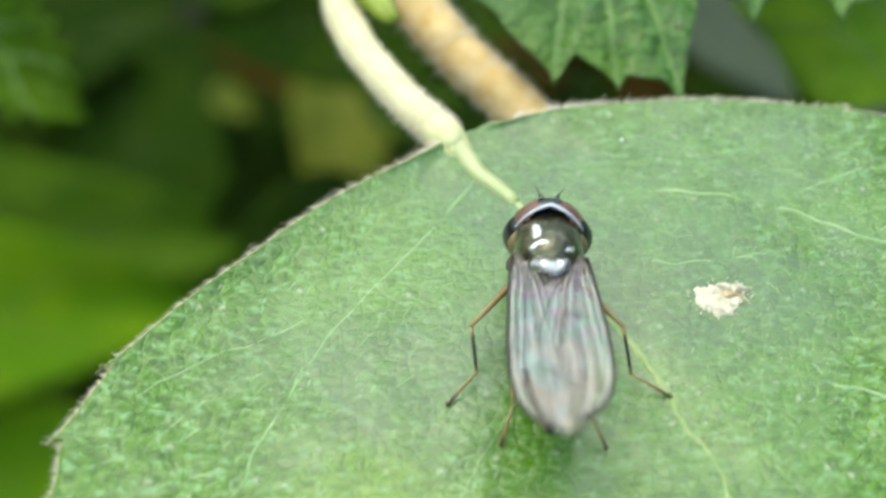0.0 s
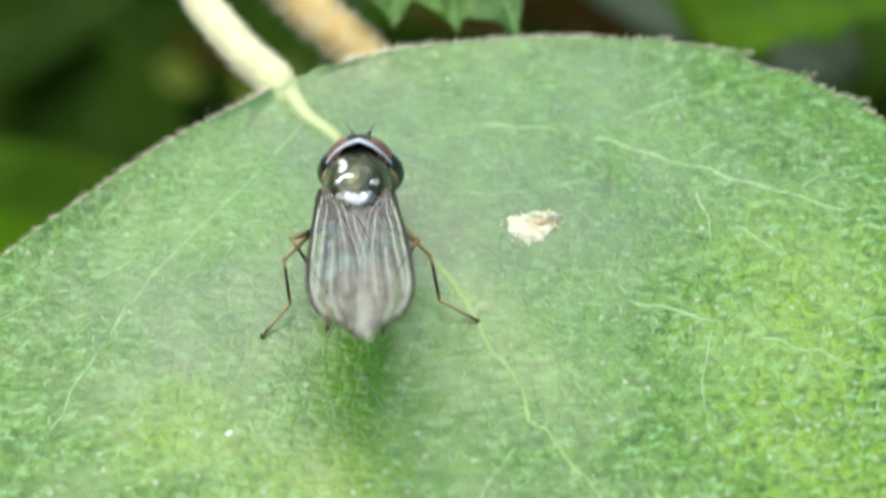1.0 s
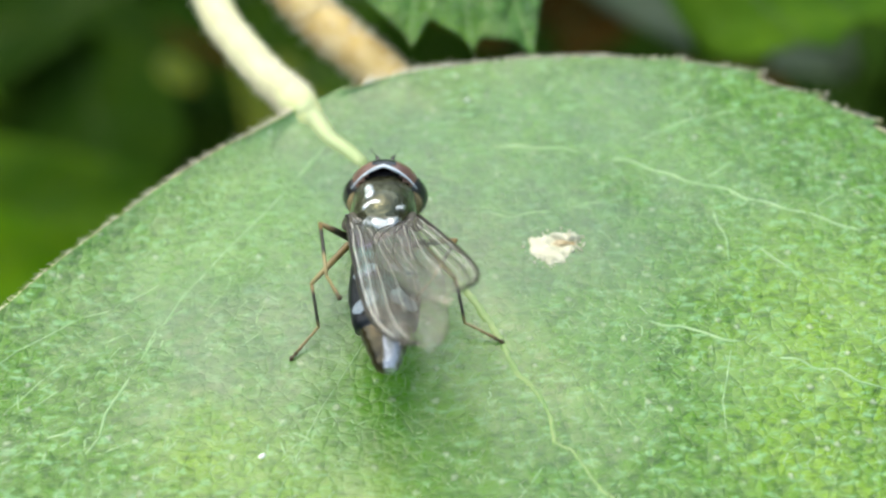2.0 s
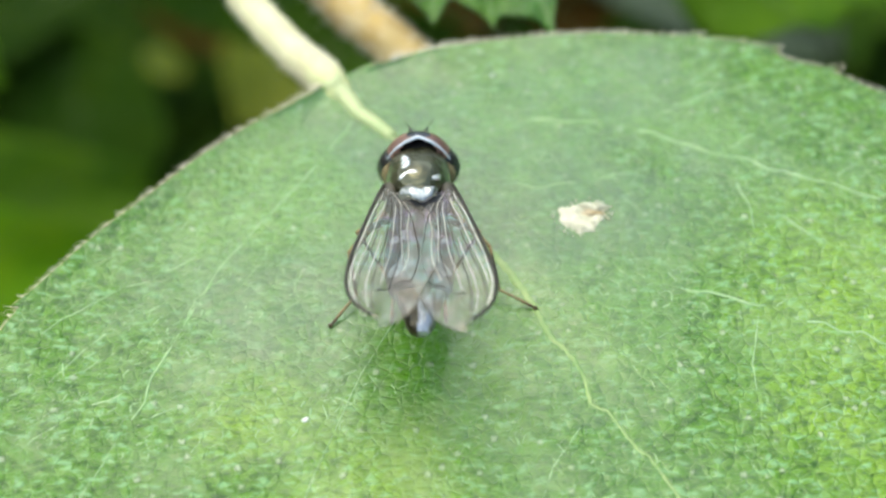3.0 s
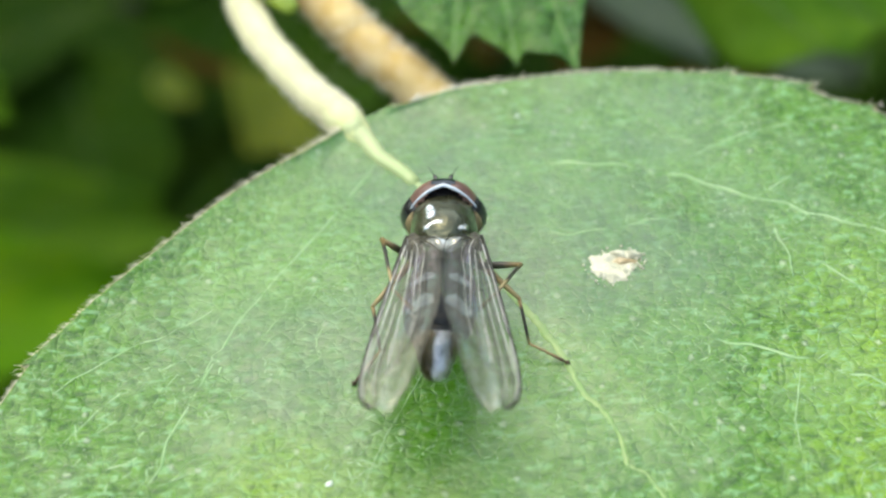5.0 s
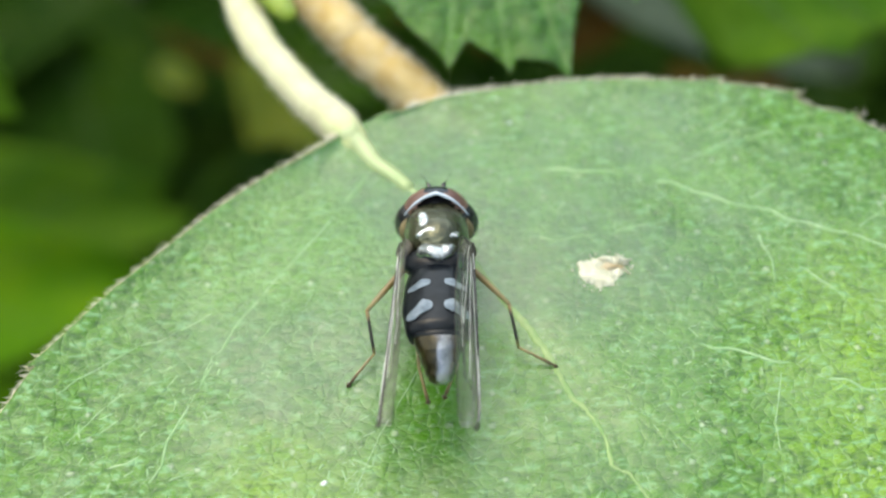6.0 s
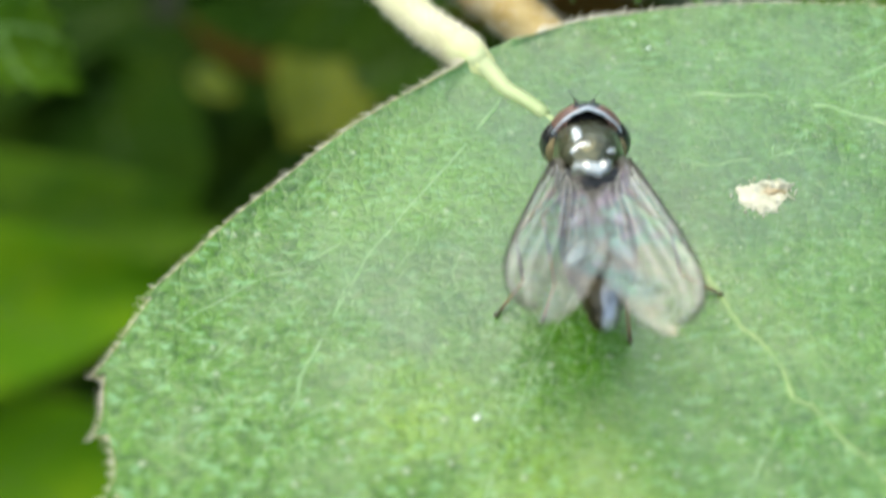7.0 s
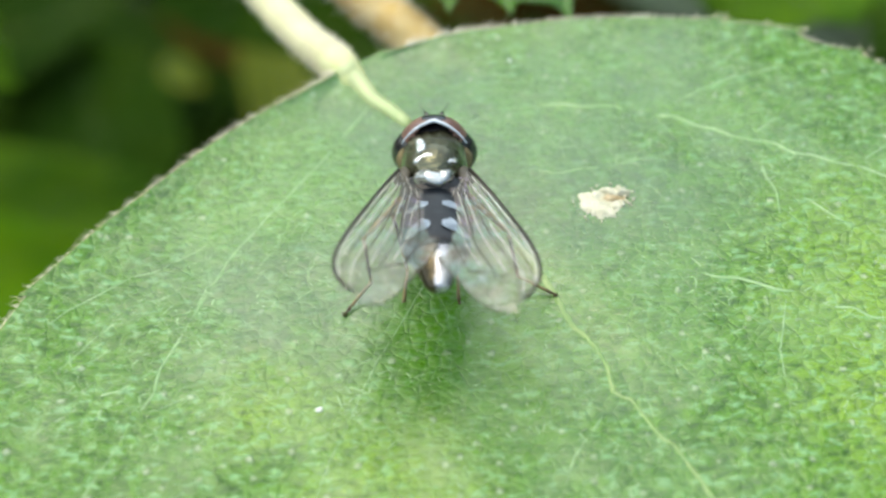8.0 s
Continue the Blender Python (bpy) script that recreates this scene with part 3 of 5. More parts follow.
def near_net(s, p):
    """1 on a wall of the net, falling to 0 inside the cell."""
    if s > 20:
        return 0.5
    i, j = int(s // 1), int(p // 1)
    first = second = 9.0
    for a in (i - 1, i, i + 1):
        for b in (j - 1, j, j + 1):
            for q in NET_SITES.get((a, b), ()):
                d = math.hypot(q.x - s, q.y - p)
                if d < first:
                    first, second = d, first
                elif d < second:
                    second = d
    k = max(0.0, 1 - (second - first) / 0.3)
    return k * k


def broad_leaf():
    leaf = tagged(empty("broad_leaf"), "pale grey-green downy broad leaf with fine pale veins", "leaf")
    ns, nu = 340, 190
    ss = [0.3 + (LEN - 0.3) * (i / ns) ** 1.7 for i in range(ns + 1)]
    verts, faces = [], []
    for s in ss:
        for j in range(nu + 1):
            u = -1 + 2 * j / nu
            w = margin_half(s, u)
            q = on_leaf(s, u * w)
            q.z -= 0.02 * near_net(s, u * w) * min(1.0, 14 * (1 - abs(u))) * net_strength(s, u * w)
            verts.append(q)
    n = len(verts)
    verts += [q - Vector((0, 0, 0.08)) for q in verts]
    row = nu + 1
    for i in range(ns):
        for j in range(nu):
            a = i * row + j
            faces.append((a, a + row, a + row + 1, a + 1))
            faces.append((n + a, n + a + 1, n + a + row + 1, n + a + row))
        for j, k in ((0, 1), (nu, -1)):
            a = i * row + j
            faces.append((a, n + a, n + a + row, a + row)[::k])
    for i, k in ((0, 1), (ns, -1)):
        for j in range(nu):
            a = i * row + j
            faces.append((a, a + 1, n + a + 1, n + a)[::k])
    me = bpy.data.meshes.new("blade")
    me.from_pydata([q * MM for q in verts], [], faces)
    me.polygons.foreach_set("use_smooth", [True] * len(faces))
    me.materials.append(LEAF)
    new("blade", me).parent = leaf
    # the net of small veins round the cells, one fine ridge along each cell wall
    bm = bmesh.new()
    for a, b in NET_EDGES:
        c = (a + b) / 2
        if abs(c.y) > 0.96 * margin_half(max(0.4, c.x), c.y) or c.x < 0.6 or abs(c.y) < 0.25:
            continue
        r = 0.027 * (0.2 + 0.8 * net_strength(c.x, c.y)) * (0.75 + 0.9 * noise.noise((c.x * 1.7, c.y * 1.7, 2.2)) + 0.6 * noise.noise((c.x * 0.4, c.y * 0.4, 5.2)))
        if r < 0.010:
            continue
        pts = []
        for k in range(3):
            q = a.lerp(b, k / 2)
            wob = 0.05 * noise.noise((q.x * 3, q.y * 3, 6.6)) * (k == 1)
            pts.append(on_leaf(q.x + wob, q.y - wob, -0.02 * net_strength(q.x, q.y) - 0.5 * r))
        tube(bm, pts, [r * 0.8, r, r * 0.8], 4, False)
    part("vein_net", bm, VEIN, leaf, "fine pale net of small veins")["kind"] = "stuff"
    # the thin tan seam of the margin
    for side in (1, -1):
        bm = bmesh.new()
        pts = []
        for i in range(150):
            s = 0.3 + 44 * (i / 149) ** 1.6
            p = side * margin_half(s, side)
            q = on_leaf(s, p, -0.02)
            pts.append(q)
        tube(bm, pts, 0.02, 5)
        part("margin_seam", bm, MARGIN, leaf, "thin tan margin of the leaf")
    # midrib and side veins, flush ridges
    rib = [(0.1, 0.55), (0.44, 0.5), (0.99, 0.36), (1.73, 0.30), (2.36, 0.08), (3.06, -0.08), (3.55, -0.16), (5.5, -0.28), (8.24, -0.33), (8.98, -0.42), (9.75, -0.44), (10.64, -0.39), (11.6, -0.29), (12.43, -0.4), (13.2, -0.32), (13.8, -0.08), (14.05, -0.12), (14.3, -0.32), (14.75, -0.31), (15.41, -0.34), (16.0, -0.48), (22, -0.4), (30, -0.2), (40, 0), (45, 0)]
    wide = [0.30, 0.40, 0.32, 0.27, 0.25, 0.23, 0.22, 0.22, 0.24, 0.25, 0.24, 0.19, 0.14, 0.10, 0.085, 0.095, 0.07, 0.06, 0.06, 0.06, 0.06, 0.08, 0.07, 0.05, 0.03]
    bm = bmesh.new()
    fine = []
    rad = []
    for i in range(len(rib) - 1):
        for k in range(9):
            t = k / 9
            s = rib[i][0] + t * (rib[i + 1][0] - rib[i][0])
            fine.append(on_leaf(s, spline(rib, s) + (0.03 * noise.noise((s * 2.1, 0.3, 8.0)) + 0.04 * noise.noise((s * 6.3, 0.3, 3.0))) * (s > 4)))
            rad.append((wide[i] + t * (wide[i + 1] - wide[i])) * (1 + 0.45 * noise.noise((s * 2.6, 4.0, 1.0)) * (s > 6)))
    fine = [q - Vector((0, 0, r * (0.32 if i < 45 else 0.86))) for i, (q, r) in enumerate(zip(fine, rad))]
    for i in range(9):
        fine[i].z -= 0.45 * (1 - i / 9)
    tube(bm, fine, rad, 8)
    part("midrib", bm, RIB, leaf, "pale yellow-green midrib")
    veins = [
        (0.075, [(3.4, -0.1), (3.6, -1.7), (4.13, -3.1), (4.94, -4.5), (5.84, -5.75), (6.6, -6.4), (7.35, -7.0), (8.0, -7.5), (8.75, -8.08), (9.5, -8.8), (10.1, -9.24), (10.53, -9.68), (11.13, -10.2), (12.0, -10.7), (12.6, -11.2), (14.5, -13.2)]),
        (0.05, [(10.53, -9.68), (10.41, -10.54), (10.5, -11.45), (10.8, -12.4), (11.4, -13.4)]),
        (0.055, [(6.2, -6.2), (6.13, -7.1), (6.12, -7.9), (6.1, -9.26), (6.47, -10.36), (6.83, -11.28), (7.3, -12.2)]),
        (0.05, [(8.75, -8.08), (9.39, -7.62), (9.94, -7.36), (10.4, -7.38), (11.1, -7.0)]),
        (0.045, [(8.33, -7.9), (8.18, -8.48), (8.1, -9.42), (8.4, -10.3)]),
        (0.04, [(9.9, -7.4), (10.7, -7.7), (12.1, -8.3), (13.2, -9.4)]),
        (0.035, [(6.5, -1.6), (6.95, -2.7), (7.26, -3.57), (7.41, -4.28), (7.8, -5.2)]),
        (0.060, [(1.75, 0.35), (2.27, 1.0), (2.73, 1.75), (3.55, 3.05), (4.4, 4.7), (5.34, 6.3), (5.9, 6.95), (6.53, 7.68), (7.11, 8.32), (7.86, 9.24), (8.5, 9.65), (8.95, 10.35), (9.61, 11.12), (11, 12.8)]),
        (0.036, [(4.4, 5.6), (4.65, 7.0), (4.73, 8.0), (4.77, 9.09), (4.95, 10.53), (5.35, 11.71)]),
        (0.034, [(5.7, 7.2), (5.8, 8.6), (5.91, 9.7), (6.21, 10.42), (6.61, 11.31), (7.0, 11.9)]),
        (0.04, [(7.8, 9.4), (8.0, 10.4), (8.05, 11.14), (8.12, 12.02), (8.4, 12.8)]),
        (0.04, [(9.6, 7.2), (9.59, 8.0), (9.61, 8.6), (9.62, 9.3), (9.8, 10.2)]),
        (0.055, [(11.2, -3.4), (12.32, -4.6), (13.32, -5.5), (13.95, -6.15), (14.75, -6.82), (15.16, -7.23), (15.67, -7.56), (16.3, -8.2), (20, -12.5)]),
        (0.045, [(15.16, -7.23), (15.02, -8.23), (15.09, -9.09), (15.5, -10.2)]),
        (0.028, [(13.39, -5.5), (14.18, -4.85), (14.85, -4.23), (15.6, -3.9)]),
        (0.020, [(7.4, -0.3), (8.6, 2.2), (10.4, 4.6), (12.6, 7.0), (15.4, 9.6), (19, 12.6)]),
        (0.055, [(14.02, -0.06), (14.6, 0.95), (15.09, 1.78), (15.44, 2.13), (16.6, 3.4), (19, 5.6)]),
    ]
    for r, keys in veins:
        bm = bmesh.new()
        pts = []
        for i in range(len(keys) - 1):
            for k in range(7):
                t = k / 7
                s = keys[i][0] + t * (keys[i + 1][0] - keys[i][0])
                p = keys[i][1] + t * (keys[i + 1][1] - keys[i][1])
                wob = 0.16 * noise.noise((s * 1.3, p * 1.3, 5.0))
                dim = 0.55 * max(0.0, 1 - math.hypot(s - 3.5, p + 1.6) / 3.5) * (keys[0][1] < 0)
                pts.append(on_leaf(s + wob, p + wob, -(0.9 + dim + 0.75 * noise.noise((s * 1.1, p * 1.1, 9.0)) + 0.10 * (keys[0][1] > 0.2)) * r * (1.1 - 0.6 * (7 * i + k) / (7 * len(keys)))))
        n = len(pts)
        tube(bm, pts, [1.12 * r * (1.1 - 0.6 * i / n) * min(1.0, (0.25 if keys[0][0] > 4 else 1.0) + i / 8) for i in range(n)], 6)
        part("side_vein", bm, VEIN, leaf, "fine pale side vein")
    # stalk, flat below the blade's base, curving up to the twig
    bm = bmesh.new()
    stalk = [on_leaf(1.6, 0.31, -0.34), on_leaf(1.0, 0.36, -0.28), on_leaf(0.6, 0.45, -0.26)]
    stalk += [Vector(q) for q in ((-4.18, 7.12, -0.34), (-4.62, 7.74, -0.46), (-5.12, 8.42, -0.6), (-5.95, 9.74, -0.8), (-6.89, 11.4, -1.05), (-7.46, 12.84, -1.2), (-7.75, 13.9, -1.2), (-8.06, 15.42, -1.1), (-8.3, 17.5, -0.9))]
    pts = []
    for i in range(len(stalk) - 1):
        for k in range(5):
            pts.append(stalk[i].lerp(stalk[i + 1], k / 5))
    n = len(pts)
    tube(bm, pts, [spline([(0, 0.2), (5, 0.33), (10, 0.48), (15, 0.55), (20, 0.54), (27, 0.55), (50, 0.60)], i) + 0.015 * math.sin(i * 0.9) for i in range(n)], 14)
    part("stalk", bm, STALK, leaf, "pale downy leaf stalk")
    # down: margin fringe, stalk hairs, flat hairs on the blade
    rng = random.Random(11)
    bm = bmesh.new()
    for side in (1, -1):
        for i in range(900):
            s = 0.45 + 11 * rng.random() ** 2.6
            p = side * margin_half(s, side)
            q = on_leaf(s, p, -0.05)
            x2, y2 = leaf_xy(s - 0.4 + 0.5 * rng.random(), p + side * 0.6)
            d = (Vector((x2, y2, q.z + rng.uniform(-0.15, 0.35))) - q).normalized()
            hair(bm, q, q + d * rng.uniform(0.12, 0.30 + 0.3 * math.exp(-s / 1.5)), 0.012)
    for i in range(2600):
        k = rng.randrange(15, n - 1)
        c, d = pts[k], (pts[k] - pts[k - 1]).normalized()
        a = d.orthogonal().normalized()
        a.rotate(Matrix.Rotation(rng.random() * 6.283, 3, d))
        q = c + a * 0.53 + d * rng.random() * 0.4
        hair(bm, q, q + (a + d * rng.uniform(-0.9, 0.5)).normalized() * rng.uniform(0.07, 0.25), 0.011)
    part("hair_fringe", bm, HAIR, leaf, "fringe of fine pale hairs")["kind"] = "stuff"
    bm = bmesh.new()
    for i in range(1500):
        s = rng.uniform(0.3, 20)
        p = rng.uniform(-1, 1)
        p *= margin_half(s, p)
        if abs(p) < 0.4:
            continue
        q = on_leaf(s, p, 0.0)
        a = rng.uniform(-0.6, 0.6) + (0.5 if p > 0 else 2.6)
        d = Vector((math.cos(a), math.sin(a), 0.1))
        hair(bm, q, q + d * rng.uniform(0.12, 0.3), 0.008)
    part("leaf_down", bm, FINE_HAIR, leaf, "short flat hairs on the blade")["kind"] = "stuff"
    return leaf


broad_leaf()


def crust_spot():
    spot = tagged(empty("crust_spot"), "dried cream-white crust stuck on the leaf", "dropping")
    cx, cy = 3.0, 1.25
    # the tan patch below the ridge also paints the ridge's shade
    for name, mat, ox, oy, rx, ry, high, seed in (("crust", DROPPING, -0.28, -0.04, 0.58, 0.68, 0.13, 4.6), ("crust_film", DROPPING, 0.16, -0.06, 0.50, 0.46, 0.05, 2.2), ("crust_tan_shade", CRUST_TAN_SHADE, 0.24, 0.16, 0.40, 0.14, 0.12, 9.0), ("crust_ridge", DROPPING, 0.32, 0.36, 0.50, 0.17, 0.26, 7.0)):
        bm = bmesh.new()
        rings = []
        for i in range(10):
            q = i / 9
            ring = []
            for k in range(56):
                a = 6.28318 * k / 56
                edge = 0.86 + 0.5 * noise.noise((1.1 * math.cos(a), 1.1 * math.sin(a), seed)) + 0.22 * noise.noise((4 * math.cos(a), 4 * math.sin(a), seed)) + 0.12 * noise.noise((11 * math.cos(a), 11 * math.sin(a), seed))
                x, y = cx + ox + rx * q * edge * math.cos(a), cy + oy + ry * q * edge * math.sin(a)
                h = high * (1 - q**3) * (0.75 + 0.9 * noise.noise((x * 5, y * 5, seed)))
                ring.append(bm.verts.new((x, y, leaf_z(x, y) + (h if q < 1 else -0.04))))
            rings.append(ring)
        for r0, r1 in zip(rings, rings[1:]):
            for k in range(56):
                bm.faces.new((r0[k], r1[k], r1[(k + 1) % 56], r0[(k + 1) % 56]))
        part(name, bm, mat, spot)
    rng = random.Random(5)
    bm = bmesh.new()
    for i in range(46):
        a, q = rng.random() * 6.283, rng.uniform(0.5, 1.08)
        x, y, r = cx + 0.78 * q * math.cos(a), cy + 0.04 + (0.62 * math.sin(a) + 0.16 * math.cos(a)) * q, rng.uniform(0.02, 0.05) / q
        bmesh.ops.create_icosphere(bm, subdivisions=1, radius=r, matrix=Matrix.Translation((x, y, leaf_z(x, y) + 0.01)))
    part("grit", bm, DROPPING, spot, "loose pale grit round the crust")["kind"] = "stuff"
    return spot


crust_spot()


def small_fleck(x, y, r, label):
    bm = bmesh.new()
    ball(bm, (x, y, leaf_z(x, y)), (r, r * 0.7, r * 0.3), (0, 0, 30), 10, 7)
    for v in bm.verts:
        v.co += 0.25 * r * Vector(noise.noise_vector(v.co * 7))
    return tagged(part("white_fleck", bm, FLECK), label, "fleck")


small_fleck(-4.25, -5.26, 0.10, "tiny white glistening fleck on the leaf")
small_fleck(0.7, 7.15, 0.06, "small pale cream fleck near the leaf's edge")


# ---- twig, bud ----
def hairy_tube(name, label, category, pts, radii, mat, hairs, seed, spread=0.5):
    thing = tagged(empty(name), label, category)
    fine, rad = [], []
    for i in range(len(pts) - 1):
        for k in range(8):
            t = k / 8
            fine.append(Vector(pts[i]).lerp(Vector(pts[i + 1]), t) + 0.06 * Vector(noise.noise_vector(Vector((i * 8 + k, seed, 0)) * 0.37)))
            rad.append(radii[i] + t * (radii[i + 1] - radii[i]))
    bm = bmesh.new()
    tube(bm, fine, rad, 16)
    for v in bm.verts:
        v.co += 0.07 * Vector(noise.noise_vector(v.co * 1.7))
    part("stem", bm, mat, thing)
    rng = random.Random(seed)
    bm = bmesh.new()
    for i in range(hairs):
        k = rng.randrange(1, len(fine) - 1)
        d = (fine[k + 1] - fine[k]).normalized()
        a = d.orthogonal().normalized()
        a.rotate(Matrix.Rotation(rng.random() * 6.283, 3, d))
        q = fine[k] + a * rad[k] * 0.97 + d * rng.random() * 0.3
        hair(bm, q, q + (a + d * rng.uniform(-0.8, 0.8)).normalized() * rng.uniform(0.10, spread) * rng.uniform(0.4, 1), 0.013)
    part("hairs", bm, HAIR, thing, "short pale downy hairs")["kind"] = "stuff"
    return thing


hairy_tube("twig", "downy ochre-tan twig behind the leaf", "twig",
           [(1.6, 8.6, -5.9), (-1.26, 11.16, -4.0), (-2.73, 12.26, -3.2), (-3.64, 12.94, -2.8), (-4.51, 13.69, -2.4), (-5.53, 15.01, -2.0), (-6.33, 16.29, -1.7), (-9.3, 19.6, -1.0), (-13.5, 24.5, 0.2)],
           [0.8, 0.8, 0.78, 0.78, 0.80, 0.83, 0.85, 0.92, 1.0], TWIG, 4200, 21)


def bud():
    thing = tagged(empty("bud"), "small pointed yellow-green bud in the leaf axil", "bud")
    a, b = Vector((-7.5, 14.6, -0.6)), Vector((-6.0, 12.1, -0.5))
    d = (b - a).normalized()
    for i, (o, s) in enumerate(((0.0, 1.0), (0.12, 0.86))):
        bm = bmesh.new()
        pts = [a + (b - a) * (t + o * 0.3) + Vector((o, o * 0.6, o)) for t in (0, 0.2, 0.45, 0.7, 0.9, 1.0)]
        tube(bm, pts, [s * r for r in (0.40, 0.42, 0.40, 0.34, 0.20, 0.04)], 12)
        part("bud_scale", bm, BUD, thing)
    return thing


bud()


# ---- other leaves round about ----
def blade_leaf(name, label, base, apex, width, up, mat, teeth=0, tooth=0.0, bend=0.1, veins=6, seed=1, vein_mat=VEIN):
    """A leaf from base to apex; up: the way its upper face looks. Sharp forward teeth along both margins."""
    base, apex, up = Vector(base), Vector(apex), Vector(up)
    thing = tagged(empty(name), label, "leaf")
    ax = apex - base
    length = ax.length
    ax.normalize()
    up = (up - ax * up.dot(ax)).normalized()
    side = up.cross(ax)
    n, nu = max(60, teeth * 8), 14

    def half(t):
        w = width * 0.5 * (math.sin(math.pi * min(1, t**0.75)) ** 0.75)
        if teeth:
            k = (t * teeth) % 1.0
            w += tooth * (k**2.2) * min(1.0, 6 * (1 - t) + 0.15) - 0.2 * tooth
        return max(w, 0.02)

    def at(t, u):
        w = half(t)
        z = -bend * length * (t - 0.3) ** 2 + 0.10 * width * abs(u) ** 1.5
        p = base + ax * (t * length) + side * (u * w) + up * z
        p += up * 0.25 * noise.noise(p * 0.22 + Vector((seed, 0, 0)))
        p += up * 0.12 * math.sin(abs(u) * 9 + t * veins * 7) * (1 - abs(u))
        return p

    bm = bmesh.new()
    top, low = [], []
    for i in range(n + 1):
        t = i / n
        a = [bm.verts.new(at(t, -1 + 2 * j / nu)) for j in range(nu + 1)]
        top.append(a)
        low.append([bm.verts.new(v.co - up * 0.15) for v in a])
    for i in range(n):
        for j in range(nu):
            bm.faces.new((top[i][j], top[i + 1][j], top[i + 1][j + 1], top[i][j + 1])[::-1])
            bm.faces.new((low[i][j], low[i + 1][j], low[i + 1][j + 1], low[i][j + 1]))
        for j in (0, nu):
            bm.faces.new((top[i][j], low[i][j], low[i + 1][j], top[i + 1][j]))
    bmesh.ops.recalc_face_normals(bm, faces=bm.faces)
    part("blade", bm, mat, thing)
    bm = bmesh.new()
    tube(bm, [at(i / 20, 0) - up * 0.05 for i in range(21)], [0.2 * (1.05 - i / 20) for i in range(21)], 6)
    part("midrib", bm, vein_mat, thing)
    for k in range(veins):
        for sgn in (1, -1):
            bm = bmesh.new()
            t0 = 0.1 + 0.75 * k / veins
            tube(bm, [at(min(0.99, t0 + 0.16 * q), sgn * 0.92 * q) + up * 0.01 for q in (0, 0.2, 0.4, 0.6, 0.8, 1)], [0.08, 0.075, 0.07, 0.06, 0.05, 0.03], 5)
            part("side_vein", bm, vein_mat, thing)
    return thing


TV = plain_material("green_vein", (0.10, 0.22, 0.05), (0.16, 0.30, 0.09), 1.0, 0.5)
DV = plain_material("dark_vein", (0.03, 0.07, 0.015), (0.05, 0.10, 0.02), 1.0, 0.6)


def jagged_leaf(label, apex, x_axis, y_axis, outline, centre, base, tips, seed):
    """A near leaf with long drawn-out teeth: outline and vein ends in its own plane, from its lowest tip."""
    thing = tagged(empty("toothed_leaf"), label, "leaf")
    ex, ey = Vector(x_axis).normalized(), Vector(y_axis).normalized()
    up = ex.cross(ey).normalized()
    mid = Vector(centre)
    rays = [(Vector(base).lerp(Vector(q), 0.12 + 0.12 * i), Vector(q)) for i, q in enumerate(tips)]

    def surf(q):
        z = 0.20 * noise.noise((q.x * 0.5, q.y * 0.5, seed)) + 0.07 * noise.noise((q.x * 1.6, q.y * 1.6, seed))
        near = 9.0
        for a, b in rays:
            d = b - a
            t = max(0.0, min(1.0, (q - a).dot(d) / d.length_squared))
            near = min(near, (q - a - d * t).length)
        z -= 0.22 * math.exp(-((near / 0.35) ** 2))
        z += 0.05 * math.sin(q.x * 4.1 + q.y * 2.3) * math.sin(q.y * 5.3 - q.x * 1.9)
        return Vector(apex) + ex * q.x + ey * q.y + up * z

    rim = []
    for i in range(len(outline)):
        a, b = Vector(outline[i]), Vector(outline[(i + 1) % len(outline)])
        n = max(3, int((b - a).length / 0.18))
        for k in range(n):
            c = a.lerp(b, k / n)
            rim.append(c + 0.05 * Vector(noise.noise_vector((c.x * 2, c.y * 2, seed))).xy)
    bm = bmesh.new()
    top, low = [], []
    for i in range(1, 25):
        q = (i / 24) ** 0.8
        top.append([bm.verts.new(surf(mid.lerp(c, q))) for c in rim])
        low.append([bm.verts.new(v.co - up * 0.13) for v in top[-1]])
    n = len(rim)
    for k in range(n):
        for i in range(23):
            bm.faces.new((top[i][k], top[i + 1][k], top[i + 1][(k + 1) % n], top[i][(k + 1) % n]))
            bm.faces.new((low[i][k], low[i][(k + 1) % n], low[i + 1][(k + 1) % n], low[i + 1][k]))
        bm.faces.new((top[-1][k], low[-1][k], low[-1][(k + 1) % n], top[-1][(k + 1) % n]))
    bm.faces.new(top[0])
    bm.faces.new(low[0][::-1])
    bmesh.ops.recalc_face_normals(bm, faces=bm.faces)
    part("blade", bm, TOOTH_LEAF, thing)
    for i, (a, b) in enumerate(rays):
        bm = bmesh.new()
        pts = [surf(a.lerp(b, k / 16)) + up * 0.01 for k in range(17)]
        tube(bm, pts, [0.09 - 0.055 * k / 16 for k in range(17)], 6)
        part("midrib" if i == 0 else "side_vein", bm, TV, thing)
    return thing


